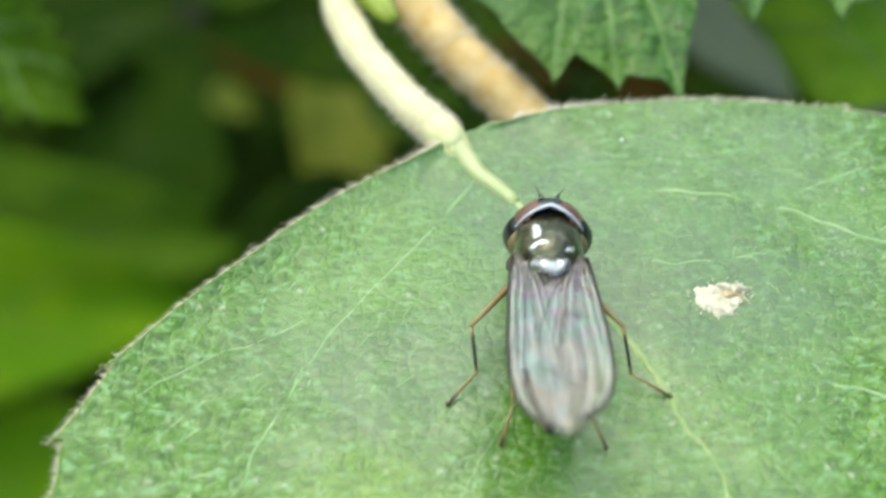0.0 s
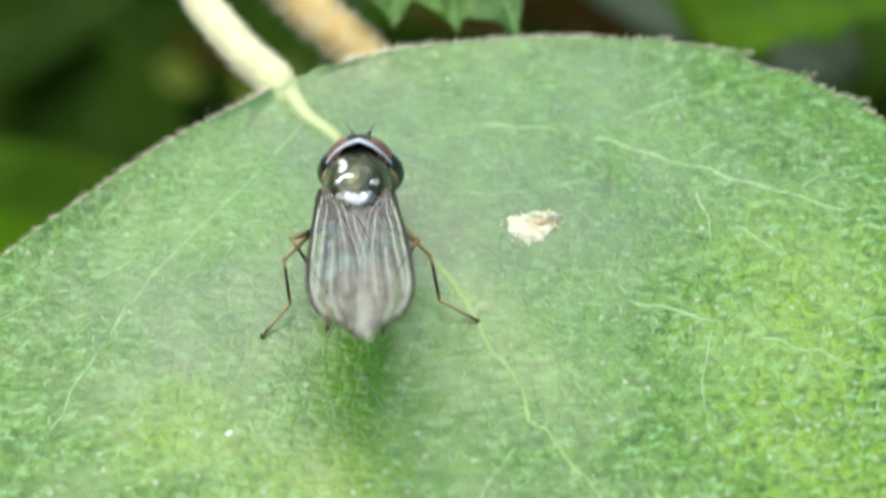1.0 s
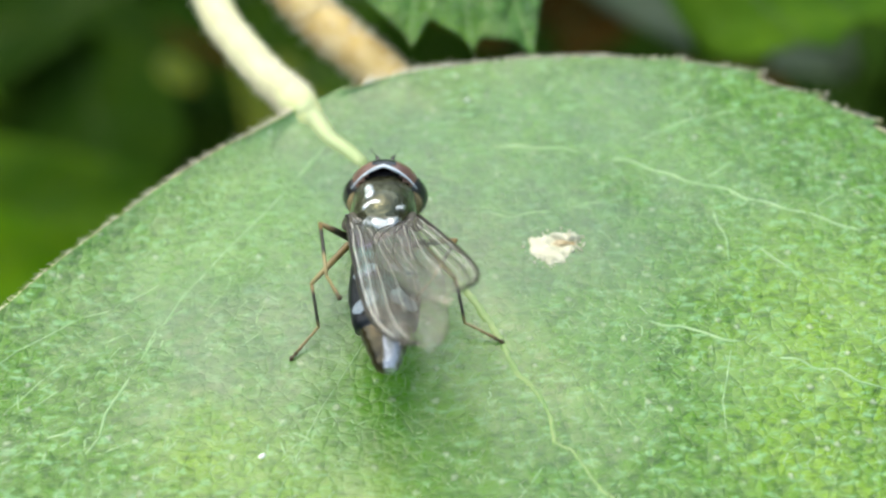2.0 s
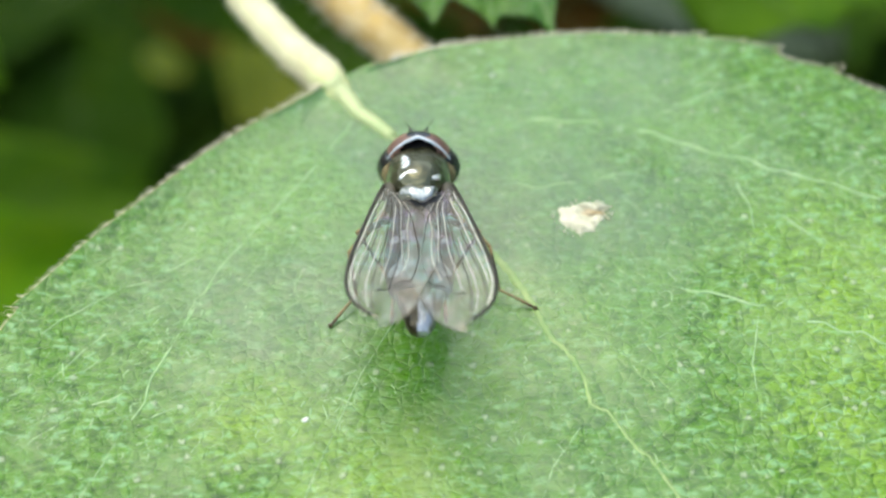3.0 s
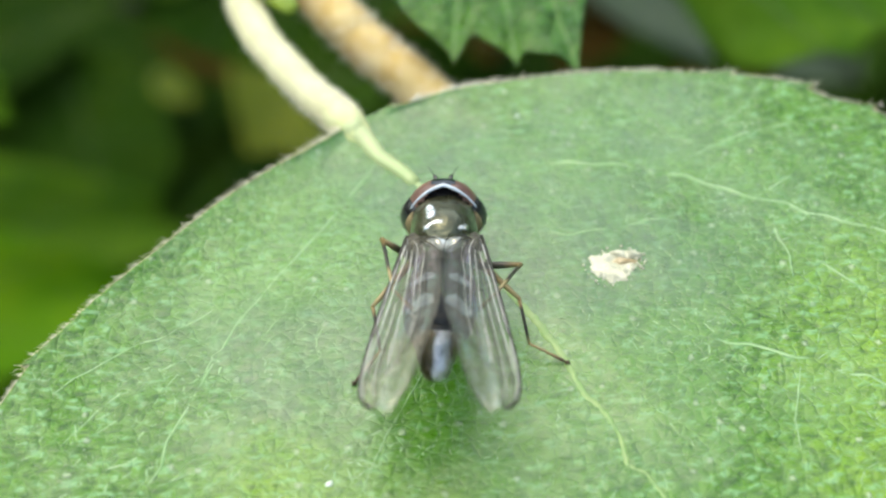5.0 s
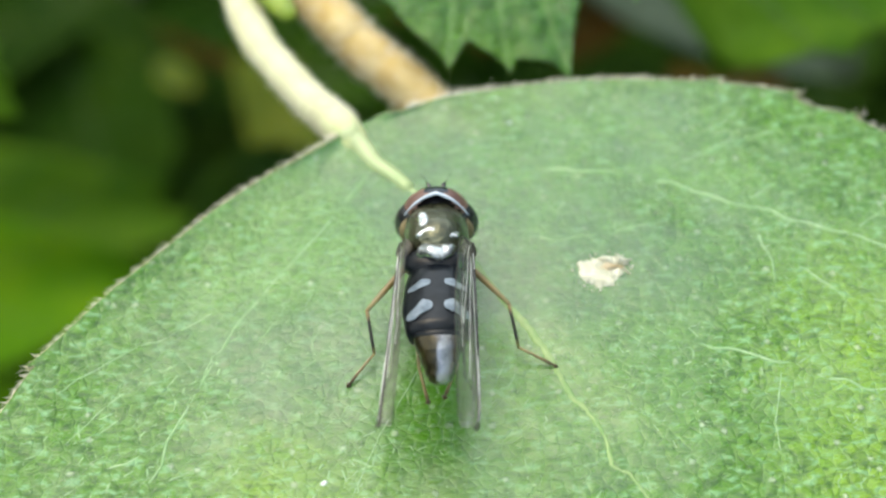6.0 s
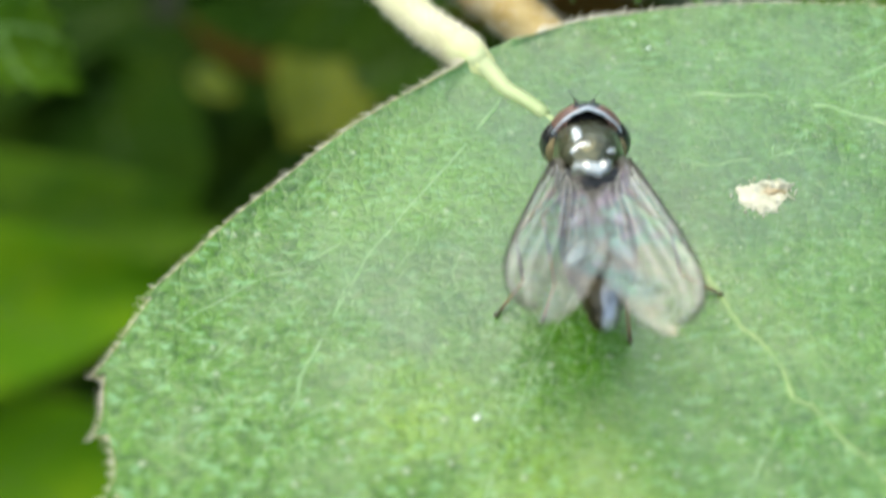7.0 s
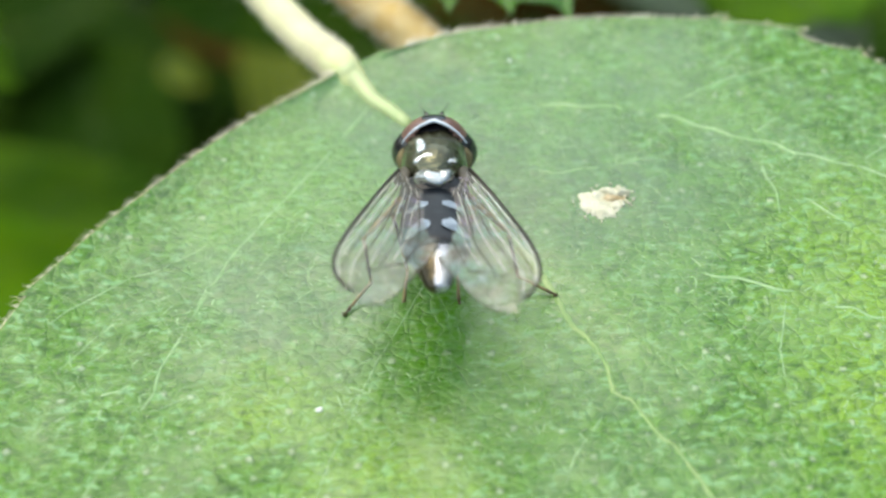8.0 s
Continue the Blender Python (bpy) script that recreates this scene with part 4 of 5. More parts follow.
jagged_leaf("glossy green sharply toothed leaf behind the broad leaf", (2.8, 10.71, -1.63), (1, 0, 0.04), (0, 0.95, 0.31),
            [(0, 0), (-0.2, 0.24), (-0.46, 0.44), (-1.0, 0.58), (-1.62, 0.74), (-1.82, 0.6), (-1.95, 0.24), (-2.06, 0.62), (-2.35, 0.84), (-2.8, 1.06), (-3.2, 1.42), (-3.5, 1.1), (-3.86, 0.42), (-4.0, 0.85), (-4.28, 1.12), (-4.75, 1.6), (-5.25, 2.1), (-5.9, 3.1), (-7.2, 3.9), (-7.4, 5.2), (-6.2, 8.6), (-3.0, 10.4), (-1.0, 9.0), (0.7, 6.0), (0.42, 3.1), (0.22, 1.9), (0.02, 0.5)],
            (-2.4, 3.6), (-3.0, 10.2), [(0, 0.05), (-1.93, 0.3), (-3.88, 0.6), (-5.9, 3.1), (0.42, 3.1)], 2.0)
jagged_leaf("green toothed leaf above the broad leaf's far edge", (7.7, 13.5, -0.7), (1, 0, -0.05), (0, 0.95, 0.31),
            [(0, 0), (-0.25, 0.6), (-1.6, 0.75), (-2.4, 0.55), (-2.68, -0.25), (-2.95, 0.3), (-4.0, 0.65), (-4.7, 1.1), (-5.2, 3.4), (-3.0, 7.0), (0.5, 7.8), (2.4, 5.0), (2.6, 2.6), (1.4, 0.9), (0.2, 0.5)],
            (-1.2, 3.4), (-0.8, 7.4), [(0, 0.1), (-2.68, -0.1), (-4.7, 1.2), (1.4, 1.0)], 5.0)
blade_leaf("shaded_leaf", "green toothed leaf out of focus in the shade", (18.5, 48, -15), (12.2, 31.0, -21.4), 21, (0.1, -0.6, 0.8), MID_LEAF, 8, 1.6, 0.05, 6, 4, DV)
blade_leaf("toothed_leaf", "mid-green toothed leaf hanging out of focus", (-36, 36, -13), (-21.2, 28.5, -21.1), 8.0, (0.1, -0.7, 0.6), MID_LEAF, 15, 0.9, 0.05, 7, 5, TV)
# the lit and half-shaded brightness of these leaves lies in their colours
for base, apex, width, kind in (((-98, 65, -88), (-27, 71, -85), 24, SUN_LEAF), ((-98, 51, -99), (-26, 60, -95), 25, SUN_LEAF), ((-96, 78, -86), (-22, 80, -86), 19, MID_LEAF),
                                ((-40, 56, -106), (-16, 74, -100), 18, MID_LEAF)):
    blade_leaf("bright_leaf", "sunlit yellow-green leaf far below" if kind == SUN_LEAF else "green leaf low in the half shade", base, apex, width, (0, -0.55, 0.8), kind, 0, 0, 0.05, 6, 6, DV)
blade_leaf("olive_leaf", "olive-yellow leaf out of focus in the shade", (-15.6, 93, -64.0), (-14.4, 66.0, -73.0), 9.5, (0.1, -0.3, 0.95), OLIVE_LEAF, 0, 0, 0.05, 6, 7, DV)
blade_leaf("olive_leaf", "small olive leaf catching light in the shade", (-27.5, 85, -71), (-23.6, 82.5, -72.5), 3, (0.1, -0.5, 0.85), OLIVE_LEAF, 0, 0, 0.05, 3, 17, DV)
blade_leaf("brown_leaf", "dead brown leaf hanging in the shade", (-29, 99, -72), (-19, 91, -78), 8, (0.1, -0.6, 0.7), BROWN_LEAF, 0, 0, 0.05, 3, 18, DV)
blade_leaf("brown_leaf", "dead brown leaf hanging in the shade", (-19, 99, -74), (-14, 84, -82), 6, (0.1, -0.6, 0.7), BROWN_LEAF, 0, 0, 0.05, 3, 19, DV)
blade_leaf("sky_grey_leaf", "leaf far behind, its grey sky reflection put into the colour", (4, 66, -30), (26, 52, -42), 17, (0, -0.3, 0.95), SKY_GREY_LEAF, 0, 0, 0.05, 6, 8, DV)


def undergrowth():
    rng = random.Random(77)
    kinds = [DEEP_SHADE_LEAF, DEEP_SHADE_LEAF, DEEP_SHADE_LEAF, DEEP_SHADE_LEAF, SHADE_LEAF]
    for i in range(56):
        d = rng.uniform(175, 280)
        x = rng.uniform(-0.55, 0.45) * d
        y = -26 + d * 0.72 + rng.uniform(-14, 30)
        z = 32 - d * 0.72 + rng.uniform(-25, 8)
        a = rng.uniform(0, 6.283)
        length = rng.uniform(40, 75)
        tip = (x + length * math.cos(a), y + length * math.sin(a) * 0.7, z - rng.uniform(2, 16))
        blade_leaf("shaded_leaf", "leaf deep in the shrub, its shade put into a dark green", (x, y, z), tip, length * rng.uniform(0.4, 0.6),
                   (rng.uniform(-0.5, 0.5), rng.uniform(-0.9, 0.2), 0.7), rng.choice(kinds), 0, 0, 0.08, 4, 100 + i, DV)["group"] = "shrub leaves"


undergrowth()


def sprigs():
    rng = random.Random(31)
    kinds = [SHADE_LEAF, DEEP_SHADE_LEAF, BROWN_LEAF, SHADE_LEAF, DEEP_SHADE_LEAF, DEEP_SHADE_LEAF]
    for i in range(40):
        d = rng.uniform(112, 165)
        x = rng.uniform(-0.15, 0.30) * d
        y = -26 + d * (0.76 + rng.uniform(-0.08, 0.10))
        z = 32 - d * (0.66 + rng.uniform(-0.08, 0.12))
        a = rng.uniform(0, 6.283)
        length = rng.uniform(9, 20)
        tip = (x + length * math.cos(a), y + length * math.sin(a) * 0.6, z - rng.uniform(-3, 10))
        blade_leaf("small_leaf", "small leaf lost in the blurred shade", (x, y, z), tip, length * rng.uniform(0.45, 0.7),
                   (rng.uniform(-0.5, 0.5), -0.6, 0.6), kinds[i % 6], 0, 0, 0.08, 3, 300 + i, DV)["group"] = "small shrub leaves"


sprigs()


def ground():
    bm = bmesh.new()
    bmesh.ops.create_grid(bm, x_segments=80, y_segments=80, size=1.0)
    for v in bm.verts:
        r = v.co.length
        v.co = Vector((v.co.x, v.co.y, 0)) * (400 + 900000 * r**6)
        v.co.z = -260 + 25 * noise.noise(v.co * 0.006)
    return tagged(part("ground", bm, SOIL), "soil under the shrub, its shade put into the dark colour", "ground", kind="structure")


ground()


def hedge():
    """Dense dark shrubs close round the place, higher ahead than behind."""
    rng = random.Random(9)
    bm = bmesh.new()
    for i in range(5200):
        a = rng.uniform(0, 6.2832)
        r = rng.uniform(420, 640)
        top = 190 + 70 * math.sin(a * 3 + 1) + 60 * noise.noise((math.cos(a) * 3, math.sin(a) * 3, 2.0))
        c = Vector((r * math.cos(a), r * math.sin(a), rng.uniform(-255, top)))
        d = Vector((rng.uniform(-1, 1), rng.uniform(-1, 1), rng.uniform(-1, 0.4))).normalized()
        s = d.orthogonal().normalized()
        s.rotate(Matrix.Rotation(rng.random() * 6.283, 3, d))
        ln, w, n = rng.uniform(28, 52), rng.uniform(9, 17), d.cross(s)
        v = [bm.verts.new(c + d * ln * t + s * w * u + n * (3 * abs(u) - 6 * t * t)) for t, u in ((0, 0), (0.3, 0.8), (0.3, -0.8), (0.62, 0.75), (0.62, -0.75), (1, 0), (0.45, 0))]
        for f in ((0, 1, 6), (0, 6, 2), (1, 3, 6), (2, 6, 4), (3, 5, 6), (4, 6, 5)):
            bm.faces.new([v[k] for k in f])
    ob = part("hedge", bm, HEDGE)
    return tagged(ob, "dense dark green shrubbery all round the place", "hedge", kind="stuff")


hedge()


# ---- the fly ----
FLY = Vector((-1.45, 0.0, leaf_z(-1.45, 0.0)))


def hover_fly():
    fly = tagged(empty("hover_fly"), "small black hover fly with grey-spotted abdomen and clear wings", "fly")
    fly.location = FLY * MM
    parts = {}
    bm = bmesh.new()
    loft(bm, [(2.16, 1.8, 0.12, 0.12), (2.1, 1.8, 0.45, 0.36), (1.9, 1.80, 0.72, 0.50), (1.5, 1.82, 0.82, 0.70), (1.0, 1.83, 0.85, 0.87), (0.7, 1.86, 0.81, 0.93), (0.45, 1.86, 0.69, 0.88), (0.25, 1.85, 0.54, 0.74), (0.05, 1.82, 0.36, 0.52), (-0.02, 1.8, 0.2, 0.2)], 32)
    for v in bm.verts:
        v.co.z += 0.05 * noise.noise((v.co.x * 2.3, v.co.y * 2.3, 4.4)) * (v.co.z > 2.0)
    thorax = part("thorax", bm, THORAX, fly, "glossy dark bronze thorax")
    for sgn in (1, -1):
        bm = bmesh.new()
        ball(bm, (sgn * 0.80, 0.45, 2.12), (0.24, 0.34, 0.14), (0, sgn * 25, sgn * 20), 14, 8)
        part("wing_root", bm, ROOT, thorax, "brownish wing root scale")
    bm = bmesh.new()
    # scutellum and thorax patches, silvered to stand in for bright sky reflections
    for c, r, turn in (((0, 0.53, 2.53), (0.58, 0.18, 0.20), -24), ((0, 0.12, 2.37), (0.50, 0.35, 0.25), -38), ((-0.34, 0.98, 2.63), (0.15, 0.26, 0.10), -8), ((0.48, 0.70, 2.48), (0.12, 0.3, 0.12), -14)):
        ball(bm, c, r, (turn, 0, 0), 24, 14)
    for v in bm.verts:
        v.co += 0.10 * Vector(noise.noise_vector(v.co * 2.6)) + 0.03 * Vector(noise.noise_vector(v.co * 7))
    part("scutellum", bm, SCUTEL, thorax, "scutellum and thorax patches, silver put in for sky reflections")
    bm = bmesh.new()
    ball(bm, (0, 0.02, 2.0), (0.88, 0.50, 0.42), (0, 0, 0), 20, 12)
    part("hind_thorax", bm, BELLY, thorax, "black rear of the thorax")
    hc, hr = Vector((0, 2.0, 1.40)), (1.19, 0.66, 0.98)

    def head_piece(keep, grow):
        q = bmesh.new()
        ball(q, hc, [r * grow for r in hr], (0, 90, 0), 44, 30)
        gone = [f for f in q.faces if not keep(f.calc_center_median() - hc)]
        bmesh.ops.delete(q, geom=gone, context="FACES")
        return q

    bm = bmesh.new()
    ball(bm, hc - Vector((0, 0.05, 0)), [r * 0.95 for r in hr], (0, 0, 0), 28, 18)
    head = part("head", bm, BLACK, fly, "wide head with red-brown eyes")
    for sgn in (1, -1):
        bm = head_piece(lambda v: sgn * v.x > 0.20 + 0.10 * v.y and v.y > -0.09 - 0.33 * abs(v.x), 1.0)
        part("eye", bm, EYE, head, "large red-brown compound eye")
        bm = bmesh.new()
        tube(bm, [(sgn * 0.13, 2.45, 2.02), (sgn * 0.20, 2.66, 2.12), (sgn * 0.24, 2.74, 2.10)], [0.05, 0.062, 0.03], 8)
        tube(bm, [(sgn * 0.22, 2.68, 2.15), (sgn * 0.40, 2.80, 2.40)], [0.012, 0.006], 5)
        part("antenna", bm, BLACK, head, "short black antenna with a bristle")
    part("forehead", head_piece(lambda v: abs(v.x) < 0.26 + 0.12 * v.y and v.y > -0.10, 1.006), FRONS, head, "shiny blue-black forehead")
    bm = bmesh.new()
    arc = [-1.0 + 2.0 * i / 24 for i in range(25)]
    tube(bm, [(0.99 * math.sin(a), 1.93 - 0.34 * abs(math.sin(a)), 1.43 + 1.17 * math.cos(a)) for a in arc], [0.020 + 0.030 * max(0.0, math.cos(1.5 * a)) ** 2 for a in arc], 7)
    part("eye_rim", bm, RIM, head, "silvery pale band behind the eyes")
    bm = bmesh.new()
    ball(bm, (0, 1.60, 1.50), (0.99, 0.28, 0.72), (0, 0, 0), 28, 16)
    part("collar", bm, COLLAR, thorax, "tan dusted shoulders of the thorax")
    # abdomen: own frame at its hinge, running back along -y
    bm = bmesh.new()
    st = [(0.06, 0, 0.34, 0.28), (-0.1, 0, 0.58, 0.40), (-0.5, 0.02, 0.75, 0.46), (-1.0, 0.03, 0.85, 0.48), (-1.06, 0.03, 0.84, 0.47), (-1.6, 0.03, 0.90, 0.48), (-1.95, 0.02, 0.90, 0.47), (-2.0, 0.02, 0.88, 0.46), (-2.5, 0, 0.83, 0.45), (-2.75, -0.02, 0.76, 0.43)]
    loft(bm, st, 28)
    abdomen = part("abdomen", bm, BELLY, fly, "black banded abdomen with paired grey spots")
    for y0, y1, x0, x1, droop in ((-1.05, -1.38, 0.17, 0.76, 0.14), (-1.86, -2.34, 0.14, 0.80, 0.24)):
        for sgn in (1, -1):
            bm = bmesh.new()
            grid = []
            for i in range(6):
                row = []
                for j in range(8):
                    y = y0 + (y1 - y0) * (i / 5) * (1 - 0.2 * j / 7) - droop * (j / 7) ** 1.5
                    v = (i - 2.5) / 2.5
                    mid_x, half_x = (x0 + x1) / 2, (x1 - x0) / 2 * math.sqrt(max(0.10, 1 - 0.90 * abs(v) ** 2.8))
                    x = mid_x + half_x * (2 * j / 7 - 1)
                    hw, hz = spline([(-s[0], s[2]) for s in st], -y), spline([(-s[0], s[3]) for s in st], -y)
                    k = min(0.98, x / hw)
                    row.append(bm.verts.new((sgn * x, y, 0.03 + (hz + 0.02) * math.sqrt(1 - k * k))))
                grid.append(row)
            for i in range(5):
                for j in range(7):
                    f = (grid[i][j], grid[i][j + 1], grid[i + 1][j + 1], grid[i + 1][j])
                    bm.faces.new(f[::-sgn])
            part("grey_spot", bm, SPOT, abdomen, "dull silver-grey spot")
    bm = bmesh.new()
    loft(bm, [(0.02, 0, 0.78, 0.41), (-0.05, 0, 0.77, 0.42), (-0.42, 0, 0.66, 0.40), (-0.46, 0, 0.61, 0.37), (-0.72, 0, 0.53, 0.33), (-0.76, 0, 0.48, 0.30), (-0.98, -0.02, 0.42, 0.25), (-1.02, -0.02, 0.38, 0.22), (-1.13, -0.04, 0.31, 0.17), (-1.20, -0.05, 0.16, 0.10)], 24)
    for v in bm.verts:
        v.co.x *= 0.86
    tail = part("tail", bm, TAIL, abdomen, "shiny tapering tail end")
    tail.location = Vector((0, -2.7, -0.01)) * MM
    for y, rx, rz in ((-0.03, 0.675, 0.43),):
        bm = bmesh.new()
        loft(bm, [(y + 0.09, 0, rx - 0.01, rz - 0.02), (y + 0.05, 0, rx, rz), (y - 0.05, 0, rx - 0.02, rz - 0.01), (y - 0.1, 0, rx - 0.06, rz - 0.04)], 24)
        part("tail_band", bm, BELLY, tail, "black band round the tail")
    parts["abdomen"], parts["tail"] = abdomen, tail
    # wings: hinge at the origin, running out along x, trailing edge towards +y (mirrored for the other)
    for sgn, key in ((1, "wing_a"), (-1, "wing_b")):
        lead = [(0, 0.0), (0.6, -0.08), (2.0, -0.16), (3.6, -0.22), (4.6, -0.18), (5.2, -0.04), (5.6, 0.16), (5.9, 0.42), (6.05, 0.66), (6.1, 0.86)]
        trail = [(0, 0.10), (0.25, 0.55), (0.6, 1.08), (1.0, 1.40), (1.4, 1.52), (1.9, 1.60), (2.5, 1.78), (3.2, 1.86), (3.8, 1.78), (4.4, 1.70), (5.1, 1.60), (5.5, 1.48), (5.8, 1.30), (6.0, 1.10), (6.1, 0.88)]
        bm = bmesh.new()
        rows_t, rows_b = [], []
        for i in range(41):
            x = 6.1 * i / 40
            a, b = spline(lead, x), spline(trail, x)
            rt, rb = [], []
            for j in range(13):
                u = j / 12
                y = a + (b - a) * u
                z = 0.16 * math.sin(u * 5.0 + 0.5) * (0.4 + 0.1 * x) * 0.5 - 0.02 * x * u + 0.03 * math.sin(u * 19)
                rt.append(bm.verts.new((x, sgn * y, z)))
                rb.append(bm.verts.new((x, sgn * y, z - 0.012)))
            rows_t.append(rt)
            rows_b.append(rb)
        for i in range(40):
            for j in range(12):
                bm.faces.new((rows_t[i][j], rows_t[i + 1][j], rows_t[i + 1][j + 1], rows_t[i][j + 1]))
                bm.faces.new((rows_b[i][j], rows_b[i][j + 1], rows_b[i + 1][j + 1], rows_b[i + 1][j]))
        bmesh.ops.recalc_face_normals(bm, faces=bm.faces)
        wing = part("wing", bm, WING, fly, "clear smoky wing with dark veins and a rainbow sheen")
        lines = [
            (0.055, [(0.0, 0.02), (2.0, 0.01), (3.6, 0.01), (5.2, 0.02), (5.95, 0.03), (6.4, 0.1)]),
            (0.017, [(0.1, 0.1), (1.5, 0.10), (3.0, 0.09), (4.2, 0.03)]),
            (0.017, [(0.3, 0.25), (1.8, 0.22), (3.4, 0.20), (5.2, 0.16), (5.8, 0.12)]),
            (0.017, [(0.5, 0.32), (2.0, 0.33), (3.6, 0.34), (5.4, 0.36), (6.35, 0.4)]),
            (0.017, [(0.7, 0.42), (2.2, 0.50), (3.6, 0.55), (4.9, 0.58), (5.2, 0.42)]),
            (0.017, [(0.6, 0.55), (1.8, 0.70), (3.0, 0.76), (4.3, 0.80), (4.6, 0.62)]),
            (0.017, [(0.4, 0.7), (1.4, 0.9), (2.2, 0.97)]),
            (0.017, [(2.3, 0.33), (2.5, 0.52)]),
            # negative radius: pale streaks painted in for the shine of the folds
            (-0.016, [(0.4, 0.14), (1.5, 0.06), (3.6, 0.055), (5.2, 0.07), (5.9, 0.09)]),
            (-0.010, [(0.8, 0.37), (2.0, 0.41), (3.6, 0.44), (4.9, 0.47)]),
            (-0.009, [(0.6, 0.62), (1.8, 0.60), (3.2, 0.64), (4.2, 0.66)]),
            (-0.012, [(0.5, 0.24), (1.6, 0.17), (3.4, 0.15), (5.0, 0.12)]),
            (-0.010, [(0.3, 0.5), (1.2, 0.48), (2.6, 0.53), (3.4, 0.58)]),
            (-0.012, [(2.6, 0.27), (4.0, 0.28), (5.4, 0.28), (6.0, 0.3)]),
            (0.016, [(0.0, 0.1), (0.5, 0.985), (1.2, 0.985), (2.4, 0.985), (3.6, 0.985), (4.8, 0.985), (5.8, 0.98), (6.35, 0.9)]),
        ]
        for r, keys in lines:
            bm = bmesh.new()
            pts = []
            for i in range(len(keys) - 1):
                for k in range(5):
                    t = k / 4
                    if k == 4 and i < len(keys) - 2:
                        continue
                    x = 0.945 * (keys[i][0] + t * (keys[i + 1][0] - keys[i][0]))
                    u = keys[i][1] + t * (keys[i + 1][1] - keys[i][1])
                    y = spline(lead, x) + (spline(trail, x) - spline(lead, x)) * u
                    z = 0.16 * math.sin(u * 5.0 + 0.5) * (0.4 + 0.1 * x) * 0.5 - 0.02 * x * u + 0.03 * math.sin(u * 19)
                    pts.append((x, sgn * y, z))
            tube(bm, pts, 0.85 * abs(r), 5)
            if r > 0:
                part("wing_vein", bm, WING_VEIN, wing, "thin dark wing vein")
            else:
                part("wing_fold_glint", bm, GLINT_STREAK, wing, "pale streak painted as the shine of a wing fold")
        parts[key] = wing
    # legs: a hip stub with thigh, shin and foot, each straight along x in its own frame
    for key, (hip, femur, tibia, foot, thick) in LEGS.items():
        bm = bmesh.new()
        ball(bm, hip, (0.17, 0.22, 0.24), (0, 0, 0), 10, 8)
        leg = part("leg", bm, BLACK, fly, "slender leg, dark and amber")
        pieces = []
        hind = key.startswith("hind")
        for nm, ln, rs, mat in (("thigh", femur, (0.07, 0.12, 0.10, 0.065), LEG_DARK if hind else LEG_PALE), ("shin", tibia, (0.062, 0.052, 0.055, 0.05), LEG_MIXED), ("foot", foot, (0.045, 0.04, 0.05, 0.03), LEG_FOOT)):
            bm = bmesh.new()
            rs = [r * thick for r in rs]
            tube(bm, [(0, 0, 0), (ln * 0.3, 0, 0.02), (ln * 0.7, 0, 0.01), (ln, 0, 0)], rs, 8)
            ball(bm, (0, 0, 0), (rs[0] * 1.1,) * 3, (0, 0, 0), 8, 6)
            if nm == "foot":
                for q, g in ((0.25, 1.3), (0.45, 1.3), (0.62, 1.4), (0.78, 1.6), (0.93, 2.2)):
                    ball(bm, (ln * q, 0, 0), (0.05, rs[1] * g, rs[1] * g), (0, 0, 0), 8, 6)
            pieces.append(part(nm, bm, mat, leg))
        parts[key] = pieces
    parts["fly"] = fly
    return parts


# hip, lengths of thigh, shin and foot, thickness; x to the fly's own right
LEGS = {
    "fore_l": ((-0.35, 1.5, 1.1), 0.9, 0.85, 0.8, 0.8), "fore_r": ((0.35, 1.5, 1.1), 0.9, 0.85, 0.8, 0.8),
    "mid_l": ((-0.55, 0.95, 1.20), 2.08, 1.12, 1.13, 0.78), "mid_r": ((0.55, 0.95, 1.20), 1.98, 1.16, 1.13, 0.78),
    "hind_l": ((-0.45, 0.35, 1.25), 1.55, 1.7, 1.0, 0.85), "hind_r": ((0.45, 0.35, 1.25), 1.55, 1.7, 1.0, 0.85),
}
PARTS = hover_fly()


# ---- movement ----
def axis_pose(p, q, up=(0, 0, 1)):
    """A frame at p whose x runs to q and whose z leans to up."""
    x = (Vector(q) - Vector(p)).normalized()
    z = Vector(up) - x * Vector(up).dot(x)
    if z.length < 1e-4:
        z = x.orthogonal()
    z.normalize()
    y = z.cross(x)
    m = Matrix((x, y, z)).transposed().to_4x4()
    m.translation = Vector(p) * MM
    return m


def leg_poses(key, toe, ankle, pole):
    """Frames of thigh, shin and foot for a leg that puts its toe there, bent towards pole."""
    hip, a, b, c, _ = LEGS[key]
    hip, toe, ankle = Vector(hip), Vector(toe), Vector(ankle)
    d = ankle - hip
    r = min(d.length, (a + b) * 0.995)
    ankle = hip + d.normalized() * r
    k = (a * a - b * b + r * r) / (2 * r)
    h = math.sqrt(max(a * a - k * k, 0.0))
    n = Vector(pole) - d.normalized() * Vector(pole).dot(d.normalized())
    knee = hip + d.normalized() * k + n.normalized() * h
    return axis_pose(hip, knee), axis_pose(knee, ankle), axis_pose(ankle, toe)


